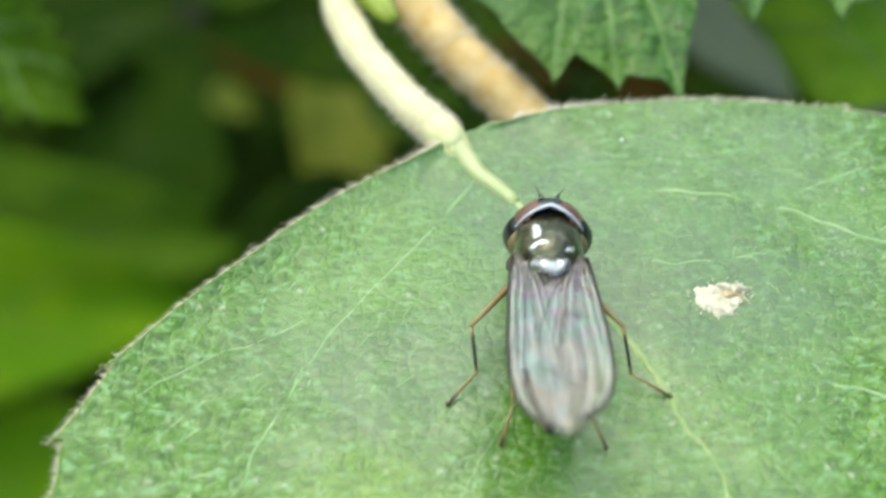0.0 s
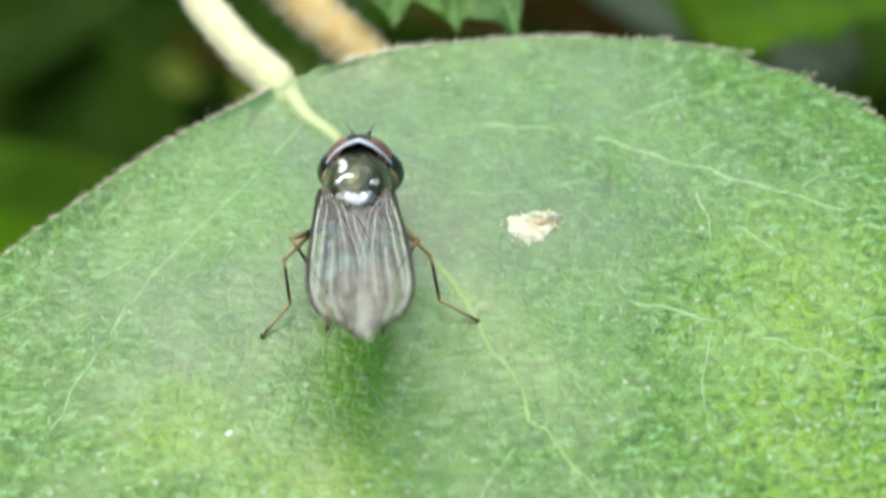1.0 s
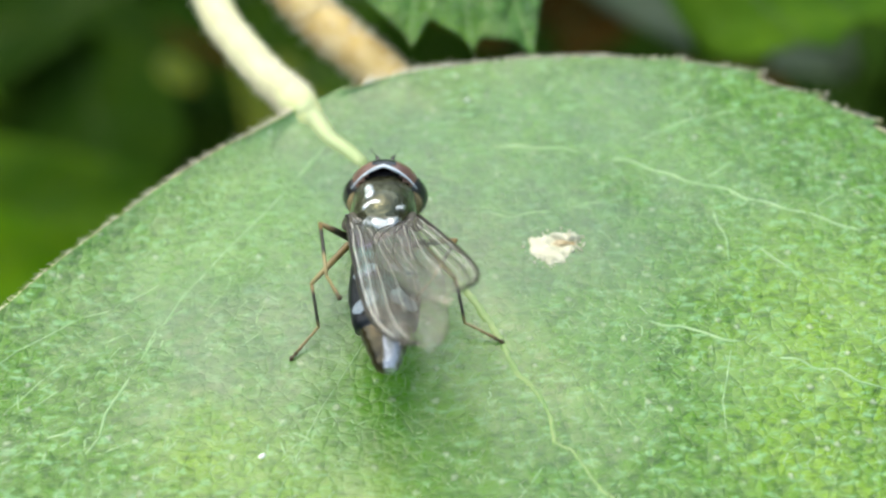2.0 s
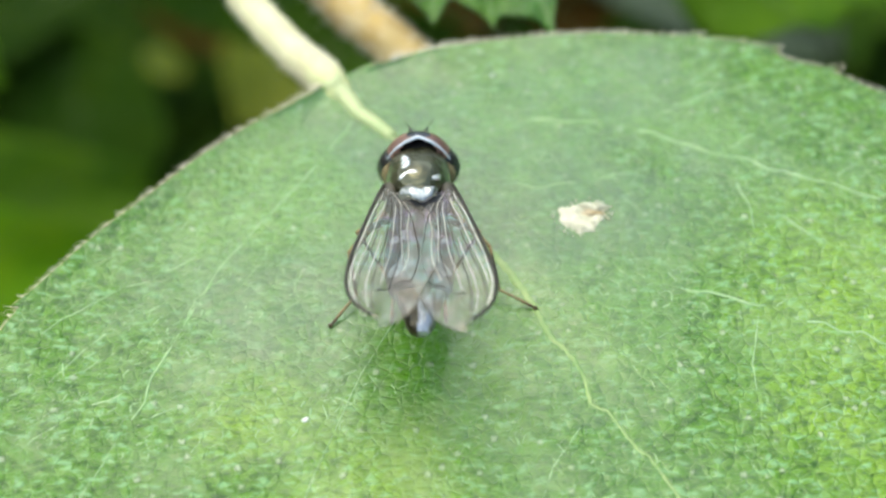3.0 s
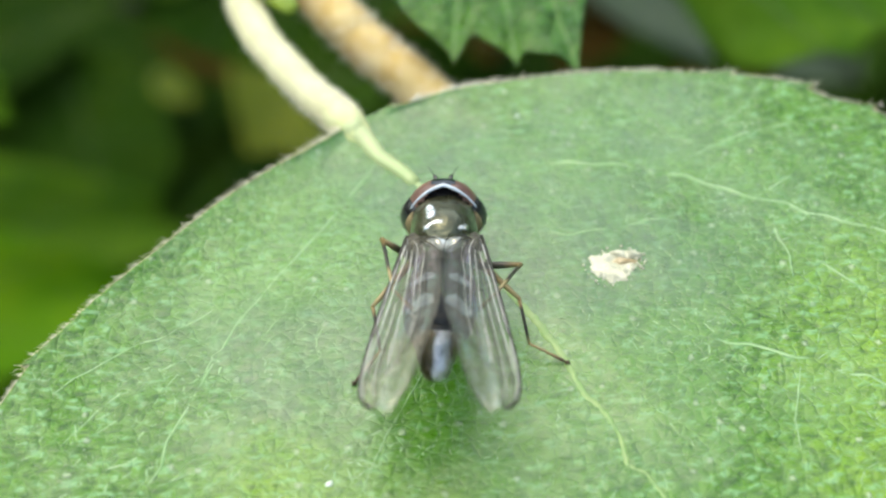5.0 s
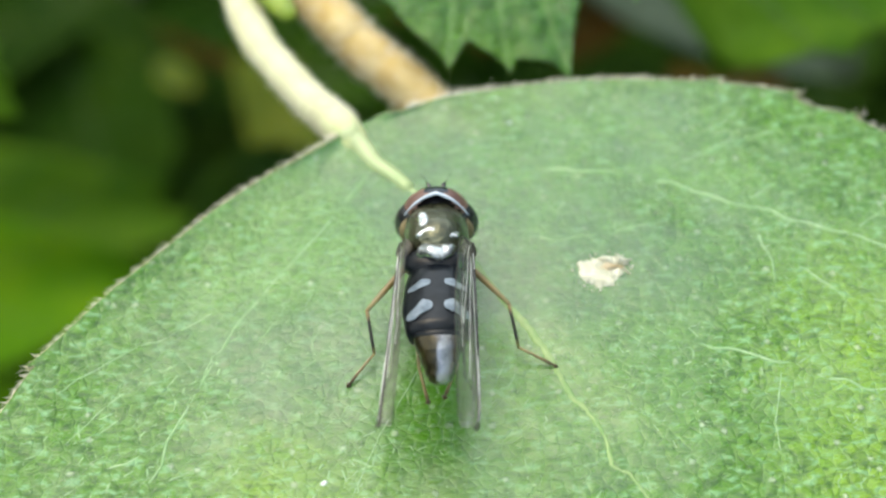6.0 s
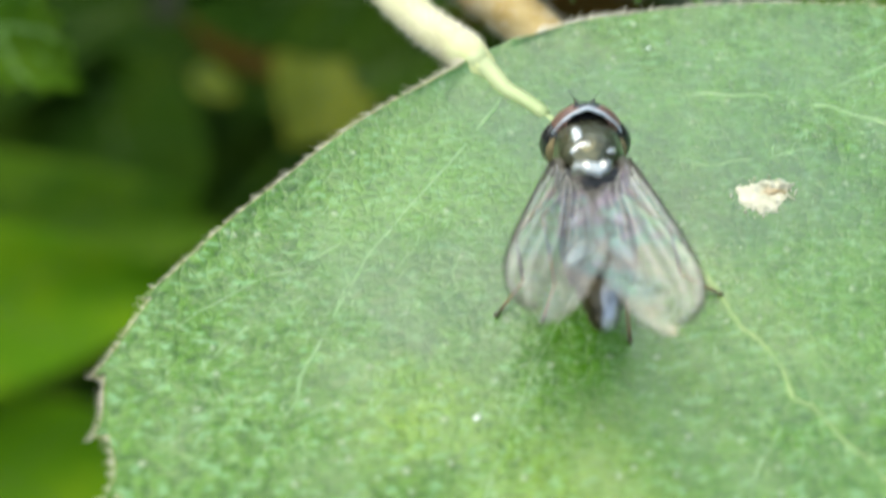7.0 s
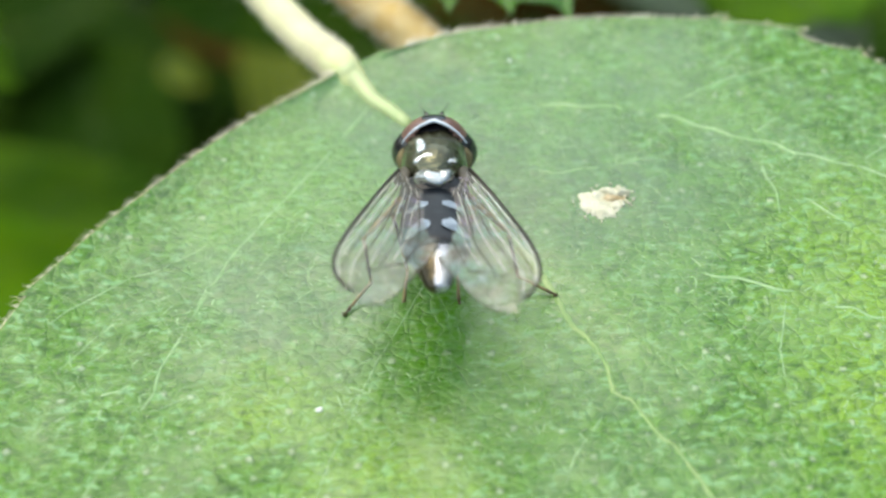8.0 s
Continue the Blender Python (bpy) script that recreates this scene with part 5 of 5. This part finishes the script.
HINGE = {"wing_a": (-0.90, 0.5, 2.25), "wing_b": (0.90, 0.5, 2.25)}
WINGS = {
    "wing_a": [
        (0.0, (-0.67, -5.24, 3.35), (0, -0.3, 1)),
        (0.2, (-0.71, -5.23, 3.43), (0, -0.3, 1)),
        (0.5, (-0.46, -5.19, 3.54), (0, -0.3, 1)),
        (0.8, (-0.62, -4.98, 4.28), (0, -0.3, 1)),
        (1.0, (-0.53, -5.09, 3.95), (0, -0.3, 1)),
        (1.1, (-0.30, -4.98, 4.19), (0, -0.3, 1)),
        (1.2, (-0.61, -5.04, 4.10), (0, -0.3, 1)),
        (1.5, (0.44, -4.70, 4.58), (0, -0.3, 1)),
        (2.3, (-0.49, -5.16, 3.68), (0, -0.3, 1)),
        (2.4, (-1.19, -4.80, 4.71), (0, -0.6, 0.8)),
        (2.5, (-0.71, -4.18, 5.75), (0.05, -0.64, 0.77)),
        (2.6, (-1.10, -4.51, 5.26), (0, -0.5, 0.8)),
        (2.7, (-1.14, -4.81, 4.70), (0, -0.3, 1)),
        (2.8, (-1.09, -4.69, 4.95), (0.1, -0.6, 0.8)),
        (2.9, (-1.52, -4.96, 4.25), (0, -0.3, 1)),
        (3.0, (-1.71, -4.98, 4.12), (0, -0.3, 1)),
        (3.1, (-1.65, -5.13, 3.65), (0, -0.3, 1)),
        (3.2, (-1.55, -5.14, 3.66), (0, -0.3, 1)),
        (3.3, (-1.41, -5.17, 3.59), (0, -0.3, 1)),
        (3.4, (-1.56, -5.24, 3.19), (0, -0.3, 1)),
        (3.5, (-1.92, -5.14, 3.43), (-0.45, -0.3, 0.9)),
        (3.6, (-2.44, -5.14, 2.31), (-0.45, -0.3, 0.9)),
        (3.7, (-2.34, -5.12, 2.99), (-0.45, -0.3, 0.9)),
        (3.8, (-2.48, -5.12, 2.66), (0, -0.3, 1)),
        (3.9, (-2.49, -5.13, 2.30), (-0.45, -0.3, 0.9)),
        (4.0, (-2.50, -5.13, 2.39), (-0.75, -0.3, 0.7)),
        (4.1, (-2.68, -5.07, 2.28), (-0.75, -0.3, 0.7)),
        (4.2, (-2.35, -5.17, 2.32), (-0.75, -0.3, 0.7)),
        (4.3, (-2.44, -5.14, 2.35), (-0.75, -0.3, 0.7)),
        (4.4, (-2.30, -5.18, 2.48), (-0.75, -0.3, 0.7)),
        (4.5, (-2.50, -5.10, 2.80), (-0.75, -0.3, 0.7)),
        (4.6, (-2.24, -5.18, 2.67), (-0.75, -0.3, 0.7)),
        (4.7, (-2.17, -5.20, 2.58), (-0.75, -0.3, 0.7)),
        (5.2, (-1.96, -5.20, 3.02), (-0.7, -0.3, 0.7)),
        (5.8, (-1.46, -5.32, 2.22), (-0.9, -0.2, 0.4)),
        (5.9, (-1.78, -5.28, 2.49), (-0.9, -0.2, 0.4)),
        (6.0, (-1.35, -5.3, 2.2), (-1, -0.2, 0.12)),
        (6.1, (-2.1, -5.2, 2.5), (-0.85, -0.3, 0.4)),
        (6.2, (-2.3, -5.15, 2.8), (-0.8, -0.3, 0.5)),
        (6.3, (-2.6, -5.0, 3.2), (-0.75, -0.3, 0.6)),
        (6.4, (-2.4, -5.0, 3.4), (-0.65, -0.3, 0.75)),
        (6.5, (-2.35, -5.0, 3.5), (-0.5, -0.3, 0.85)),
        (6.6, (-2.2, -5.0, 3.7), (-0.3, -0.3, 0.95)),
        (6.7, (-2.52, -4.95, 3.63), (0, -0.3, 1)),
        (7.0, (-2.34, -4.96, 3.79), (0, -0.3, 1)),
        (7.5, (-2.38, -4.85, 4.10), (0, -0.3, 1)),
        (8.0, (-2.41, -4.78, 4.26), (0, -0.3, 1)),
    ],
    "wing_b": [
        (0.0, (1.25, -5.15, 3.72), (0, -0.3, 1)),
        (0.2, (1.38, -5.11, 3.83), (0, -0.3, 1)),
        (0.5, (1.32, -5.13, 3.80), (0, -0.3, 1)),
        (0.8, (1.32, -4.94, 4.37), (0, -0.3, 1)),
        (1.0, (1.58, -5.03, 4.04), (0, -0.3, 1)),
        (1.1, (1.49, -4.95, 4.28), (0, -0.3, 1)),
        (1.2, (1.13, -4.80, 4.72), (0, -0.3, 1)),
        (1.5, (2.89, -4.31, 4.91), (0, -0.3, 1)),
        (2.3, (2.44, -4.18, 5.41), (0.3, -0.5, 0.8)),
        (2.4, (2.24, -4.48, 5.02), (0, -0.6, 0.8)),
        (2.5, (2.28, -3.61, 6.18), (0, -0.64, 0.77)),
        (2.6, (1.93, -3.99, 5.85), (0, -0.5, 0.8)),
        (2.7, (2.07, -4.80, 4.43), (0, -0.3, 1)),
        (2.8, (2.12, -4.69, 4.65), (0, -0.3, 1)),
        (2.9, (2.10, -4.88, 4.22), (0, -0.3, 1)),
        (3.0, (1.93, -4.99, 3.99), (0, -0.3, 1)),
        (3.1, (1.83, -5.12, 3.59), (0, -0.3, 1)),
        (3.2, (1.76, -5.15, 3.52), (0, -0.3, 1)),
        (3.3, (1.53, -5.17, 3.54), (0, -0.3, 1)),
        (3.4, (1.50, -5.27, 2.98), (0, -0.3, 1)),
        (3.5, (2.00, -5.17, 3.18), (0.45, -0.3, 0.9)),
        (3.6, (2.18, -5.14, 3.13), (0.45, -0.3, 0.9)),
        (3.7, (2.07, -5.18, 3.00), (0.45, -0.3, 0.9)),
        (3.8, (1.65, -5.28, 2.71), (0.3, -0.3, 0.9)),
        (3.9, (1.55, -5.31, 2.32), (0.45, -0.3, 0.9)),
        (4.0, (2.37, -5.14, 2.69), (0.75, -0.3, 0.7)),
        (4.1, (2.04, -5.24, 2.32), (0.75, -0.3, 0.7)),
        (4.2, (2.02, -5.22, 1.79), (0.75, -0.3, 0.7)),
        (4.3, (1.86, -5.27, 2.13), (0.75, -0.3, 0.7)),
        (4.4, (2.17, -5.21, 2.41), (0.75, -0.3, 0.7)),
        (4.5, (2.05, -5.23, 2.46), (0.75, -0.3, 0.7)),
        (4.6, (1.67, -5.30, 2.44), (0.75, -0.3, 0.7)),
        (4.7, (2.00, -5.24, 2.55), (0.75, -0.3, 0.7)),
        (5.2, (1.42, -5.28, 2.95), (0.7, -0.3, 0.7)),
        (5.8, (1.04, -5.35, 2.08), (0.9, -0.2, 0.4)),
        (5.9, (1.09, -5.35, 2.18), (0.9, -0.2, 0.4)),
        (6.0, (0.93, -5.35, 2.11), (1, -0.2, 0.2)),
        (6.1, (1.33, -5.33, 2.42), (0.9, -0.2, 0.4)),
        (6.2, (1.0, -5.35, 2.2), (1, -0.2, 0.12)),
        (6.3, (1.05, -5.35, 2.4), (1, -0.2, 0.12)),
        (6.4, (1.1, -5.3, 2.7), (1, -0.2, 0.15)),
        (6.5, (1.2, -5.2, 3.1), (1, -0.3, 0.25)),
        (6.6, (1.6, -5.1, 3.4), (0.5, -0.3, 0.9)),
        (6.7, (2.15, -5.10, 3.37), (0, -0.3, 1)),
        (7.0, (2.12, -5.10, 3.43), (0, -0.3, 1)),
        (7.5, (2.35, -4.92, 3.90), (0, -0.3, 1)),
        (8.0, (2.62, -4.81, 4.01), (0, -0.3, 1)),
    ],
}
# abdomen: seconds, droop and sidewise turn of the hinge, bend of the tail, in degrees
ABDOMEN = [
    (0.0, 10.8, 3.6, 6.0),
    (0.5, 8.0, 1.3, 6.0),
    (1.0, -4.6, 5.1, 8.0),
    (1.2, -8.5, 8.6, 10.0),
    (2.5, 9.3, 0.9, 4.0),
    (3.0, 1.7, 0.9, 8.0),
    (3.5, -4.0, 0.3, 18.0),
    (4.0, -9.0, 1.1, 33.0),
    (4.5, -8.0, 1.5, 35.0),
    (4.7, -13.0, -4.7, 33.0),
    (5.8, -4.0, 0.6, 35.0),
    (6.0, -12.0, 1.2, 34.0),
    (6.5, -8.0, -3.4, 26.0),
    (7.0, 5.0, 1.6, 16.0),
    (7.5, -4.0, 0.2, 12.0),
    (8.0, -14.9, 1.6, 8.0),
]
# feet: seconds, toe, ankle, the way the knee points, in the fly's space (mm)
FEET = {
    "hind_l": [
        (0.00, (-1.0, -3.46, 0.04), (-0.75, -2.7, 0.6), (-0.5, 0.0, 0.7)),
        (0.20, (-1.0, -3.46, 0.04), (-0.75, -2.7, 0.6), (-0.5, 0.0, 0.7)),
        (0.40, (-0.7, -2.1, 0.04), (-0.65, -1.5, 0.6), (-1.0, 0.2, 0.9)),
        (1.10, (-0.7, -2.1, 0.04), (-0.65, -1.5, 0.6), (-1.0, 0.2, 0.9)),
        (1.30, (-0.9, -2.4, 2.5), (-1.3, -1.5, 2.3), (-0.6, 0.6, 0.5)),
        (2.20, (-0.9, -2.4, 2.5), (-1.3, -1.5, 2.3), (-0.6, 0.6, 0.5)),
        (2.50, (-0.5, -1.6, 2.75), (-1.15, -0.9, 2.5), (-0.5, 0.8, 0.3)),
        (2.80, (-0.9, -2.4, 2.5), (-1.3, -1.5, 2.3), (-0.6, 0.6, 0.5)),
        (3.00, (-0.7, -2.1, 0.04), (-0.65, -1.5, 0.6), (-1.0, 0.2, 0.9)),
        (3.50, (-0.7, -2.1, 0.04), (-0.65, -1.5, 0.6), (-1.0, 0.2, 0.9)),
        (3.80, (-0.9, -2.4, 2.5), (-1.3, -1.5, 2.3), (-0.6, 0.6, 0.5)),
        (4.00, (-0.5, -1.6, 2.75), (-1.15, -0.9, 2.5), (-0.5, 0.8, 0.3)),
        (4.20, (-0.9, -2.4, 2.5), (-1.3, -1.5, 2.3), (-0.6, 0.6, 0.5)),
        (4.30, (-0.5, -1.6, 2.75), (-1.15, -0.9, 2.5), (-0.5, 0.8, 0.3)),
        (4.50, (-0.9, -2.4, 2.5), (-1.3, -1.5, 2.3), (-0.6, 0.6, 0.5)),
        (4.70, (-0.5, -1.6, 2.75), (-1.15, -0.9, 2.5), (-0.5, 0.8, 0.3)),
        (5.20, (-0.9, -2.4, 2.5), (-1.3, -1.5, 2.3), (-0.6, 0.6, 0.5)),
        (5.80, (-0.9, -2.4, 2.5), (-1.3, -1.5, 2.3), (-0.6, 0.6, 0.5)),
        (6.00, (-0.1, -4.3, 1.2), (-0.45, -3.1, 1.5), (-0.7, 0.0, 0.7)),
        (6.20, (-0.9, -2.4, 2.5), (-1.3, -1.5, 2.3), (-0.6, 0.6, 0.5)),
        (6.50, (-0.1, -4.3, 1.2), (-0.45, -3.1, 1.5), (-0.7, 0.0, 0.7)),
        (6.60, (-0.1, -4.3, 1.2), (-0.45, -3.1, 1.5), (-0.7, 0.0, 0.7)),
        (6.80, (-1.18, -2.44, 0.04), (-0.9, -1.8, 0.5), (-0.4, -0.2, 0.7)),
        (7.20, (-1.18, -2.44, 0.04), (-0.9, -1.8, 0.5), (-0.4, -0.2, 0.7)),
        (7.50, (-0.8, -1.9, 0.04), (-0.7, -1.3, 0.5), (-0.3, -0.3, 0.7)),
        (8.00, (-0.8, -1.9, 0.04), (-0.7, -1.3, 0.5), (-0.3, -0.3, 0.7)),
    ],
    "hind_r": [
        (0.00, (1.5, -3.48, 0.04), (1.05, -2.8, 0.6), (0.5, 0.0, 0.7)),
        (0.20, (1.5, -3.48, 0.04), (1.05, -2.8, 0.6), (0.5, 0.0, 0.7)),
        (0.40, (0.7, -2.1, 0.04), (0.65, -1.5, 0.6), (1.0, 0.2, 0.9)),
        (1.10, (0.7, -2.1, 0.04), (0.65, -1.5, 0.6), (1.0, 0.2, 0.9)),
        (1.30, (0.9, -2.4, 2.5), (1.3, -1.5, 2.2), (0.8, 0.5, 0.1)),
        (2.20, (0.9, -2.4, 2.5), (1.3, -1.5, 2.2), (0.8, 0.5, 0.1)),
        (2.50, (0.5, -1.6, 2.75), (1.2, -0.9, 2.3), (0.9, 0.2, -0.3)),
        (2.80, (0.9, -2.4, 2.5), (1.3, -1.5, 2.2), (0.8, 0.5, 0.1)),
        (3.00, (0.7, -2.1, 0.04), (0.65, -1.5, 0.6), (1.0, 0.2, 0.9)),
        (3.50, (0.7, -2.1, 0.04), (0.65, -1.5, 0.6), (1.0, 0.2, 0.9)),
        (3.80, (0.9, -2.4, 2.5), (1.3, -1.5, 2.2), (0.8, 0.5, 0.1)),
        (4.00, (0.5, -1.6, 2.75), (1.2, -0.9, 2.3), (0.9, 0.2, -0.3)),
        (4.20, (0.9, -2.4, 2.5), (1.3, -1.5, 2.2), (0.8, 0.5, 0.1)),
        (4.30, (0.5, -1.6, 2.75), (1.2, -0.9, 2.3), (0.9, 0.2, -0.3)),
        (4.50, (0.9, -2.4, 2.5), (1.3, -1.5, 2.2), (0.8, 0.5, 0.1)),
        (4.70, (0.5, -1.6, 2.75), (1.2, -0.9, 2.3), (0.9, 0.2, -0.3)),
        (5.20, (0.9, -2.4, 2.5), (1.3, -1.5, 2.2), (0.8, 0.5, 0.1)),
        (5.80, (0.9, -2.4, 2.5), (1.3, -1.5, 2.2), (0.8, 0.5, 0.1)),
        (6.00, (0.0, -4.2, 1.4), (0.5, -3.0, 1.6), (0.7, 0.0, 0.7)),
        (6.20, (0.9, -2.4, 2.5), (1.3, -1.5, 2.2), (0.8, 0.5, 0.1)),
        (6.50, (0.0, -4.2, 1.4), (0.5, -3.0, 1.6), (0.7, 0.0, 0.7)),
        (6.60, (0.0, -4.2, 1.4), (0.5, -3.0, 1.6), (0.7, 0.0, 0.7)),
        (6.80, (0.78, -3.15, 0.04), (0.7, -2.4, 0.6), (0.4, -0.2, 0.7)),
        (7.20, (0.78, -3.15, 0.04), (0.7, -2.4, 0.6), (0.4, -0.2, 0.7)),
        (7.50, (0.59, -1.9, 0.04), (0.55, -1.3, 0.6), (0.3, -0.3, 0.7)),
        (8.00, (0.59, -1.9, 0.04), (0.55, -1.3, 0.6), (0.3, -0.3, 0.7)),
    ],
    "mid_l": [
        (0.00, (-2.32, -2.4, 0.04), (-1.62, -1.57, 0.35), (-0.73, -0.45, 0.23)),
        (8.00, (-2.32, -2.4, 0.04), (-1.62, -1.57, 0.35), (-0.73, -0.45, 0.23)),
    ],
    "mid_r": [
        (0.00, (3.1, -1.83, 0.04), (2.09, -1.42, 0.35), (0.48, -0.3, 0.23)),
        (8.00, (3.1, -1.83, 0.04), (2.09, -1.42, 0.35), (0.48, -0.3, 0.23)),
    ],
    "fore_l": [
        (0.00, (-0.75, 3.3, 0.04), (-0.7, 2.6, 0.35), (-0.1, 0.0, 1.0)),
        (2.70, (-0.75, 3.3, 0.04), (-0.7, 2.6, 0.35), (-0.1, 0.0, 1.0)),
        (2.80, (-0.5, 3.0, 2.3), (-1.2, 2.7, 2.0), (-1.0, 0.0, 0.1)),
        (3.00, (-0.75, 3.3, 0.04), (-0.7, 2.6, 0.35), (-0.1, 0.0, 1.0)),
        (3.10, (-0.5, 3.0, 2.3), (-1.2, 2.7, 2.0), (-1.0, 0.0, 0.1)),
        (3.30, (-0.5, 3.0, 2.3), (-1.2, 2.7, 2.0), (-1.0, 0.0, 0.1)),
        (3.40, (-0.5, 3.0, 2.3), (-1.2, 2.7, 2.0), (-1.0, 0.0, 0.1)),
        (3.50, (-0.75, 3.3, 0.04), (-0.7, 2.6, 0.35), (-0.1, 0.0, 1.0)),
        (8.00, (-0.75, 3.3, 0.04), (-0.7, 2.6, 0.35), (-0.1, 0.0, 1.0)),
    ],
    "fore_r": [
        (0.00, (0.75, 3.2, 0.04), (0.7, 2.6, 0.35), (0.1, 0.0, 1.0)),
        (2.70, (0.75, 3.2, 0.04), (0.7, 2.6, 0.35), (0.1, 0.0, 1.0)),
        (2.80, (0.5, 3.0, 2.3), (1.2, 2.7, 2.0), (1.0, 0.0, 0.1)),
        (3.00, (0.75, 3.2, 0.04), (0.7, 2.6, 0.35), (0.1, 0.0, 1.0)),
        (3.10, (0.5, 3.0, 2.3), (1.2, 2.7, 2.0), (1.0, 0.0, 0.1)),
        (3.30, (0.5, 3.0, 2.3), (1.2, 2.7, 2.0), (1.0, 0.0, 0.1)),
        (3.40, (0.5, 3.0, 2.3), (1.2, 2.7, 2.0), (1.0, 0.0, 0.1)),
        (3.50, (0.75, 3.2, 0.04), (0.7, 2.6, 0.35), (0.1, 0.0, 1.0)),
        (8.00, (0.75, 3.2, 0.04), (0.7, 2.6, 0.35), (0.1, 0.0, 1.0)),
    ],
}



def motions():
    for key in ("wing_a", "wing_b"):
        rows = []
        for t, tip, up in WINGS[key]:
            rows.append((t, axis_pose(HINGE[key], tip, up)))
        walk(PARTS[key], rows)
    rows = []
    for t, pitch, yaw, tail in ABDOMEN:
        rows.append((t, pose(0, 0.12 * MM, 1.78 * MM, pitch, 0, yaw)))
    walk(PARTS["abdomen"], rows)
    walk(PARTS["tail"], [(t, pose(0, -2.7 * MM, -0.01 * MM, tail, 0, 0)) for t, pitch, yaw, tail in ABDOMEN])
    for key, table in FEET.items():
        thigh, shin, foot = [], [], []
        for t, toe, ankle, pole in table:
            a, b, c = leg_poses(key, toe, ankle, pole)
            thigh.append((t, a))
            shin.append((t, b))
            foot.append((t, c))
        for ob, rows in zip(PARTS[key], (thigh, shin, foot)):
            walk(ob, rows)


motions()
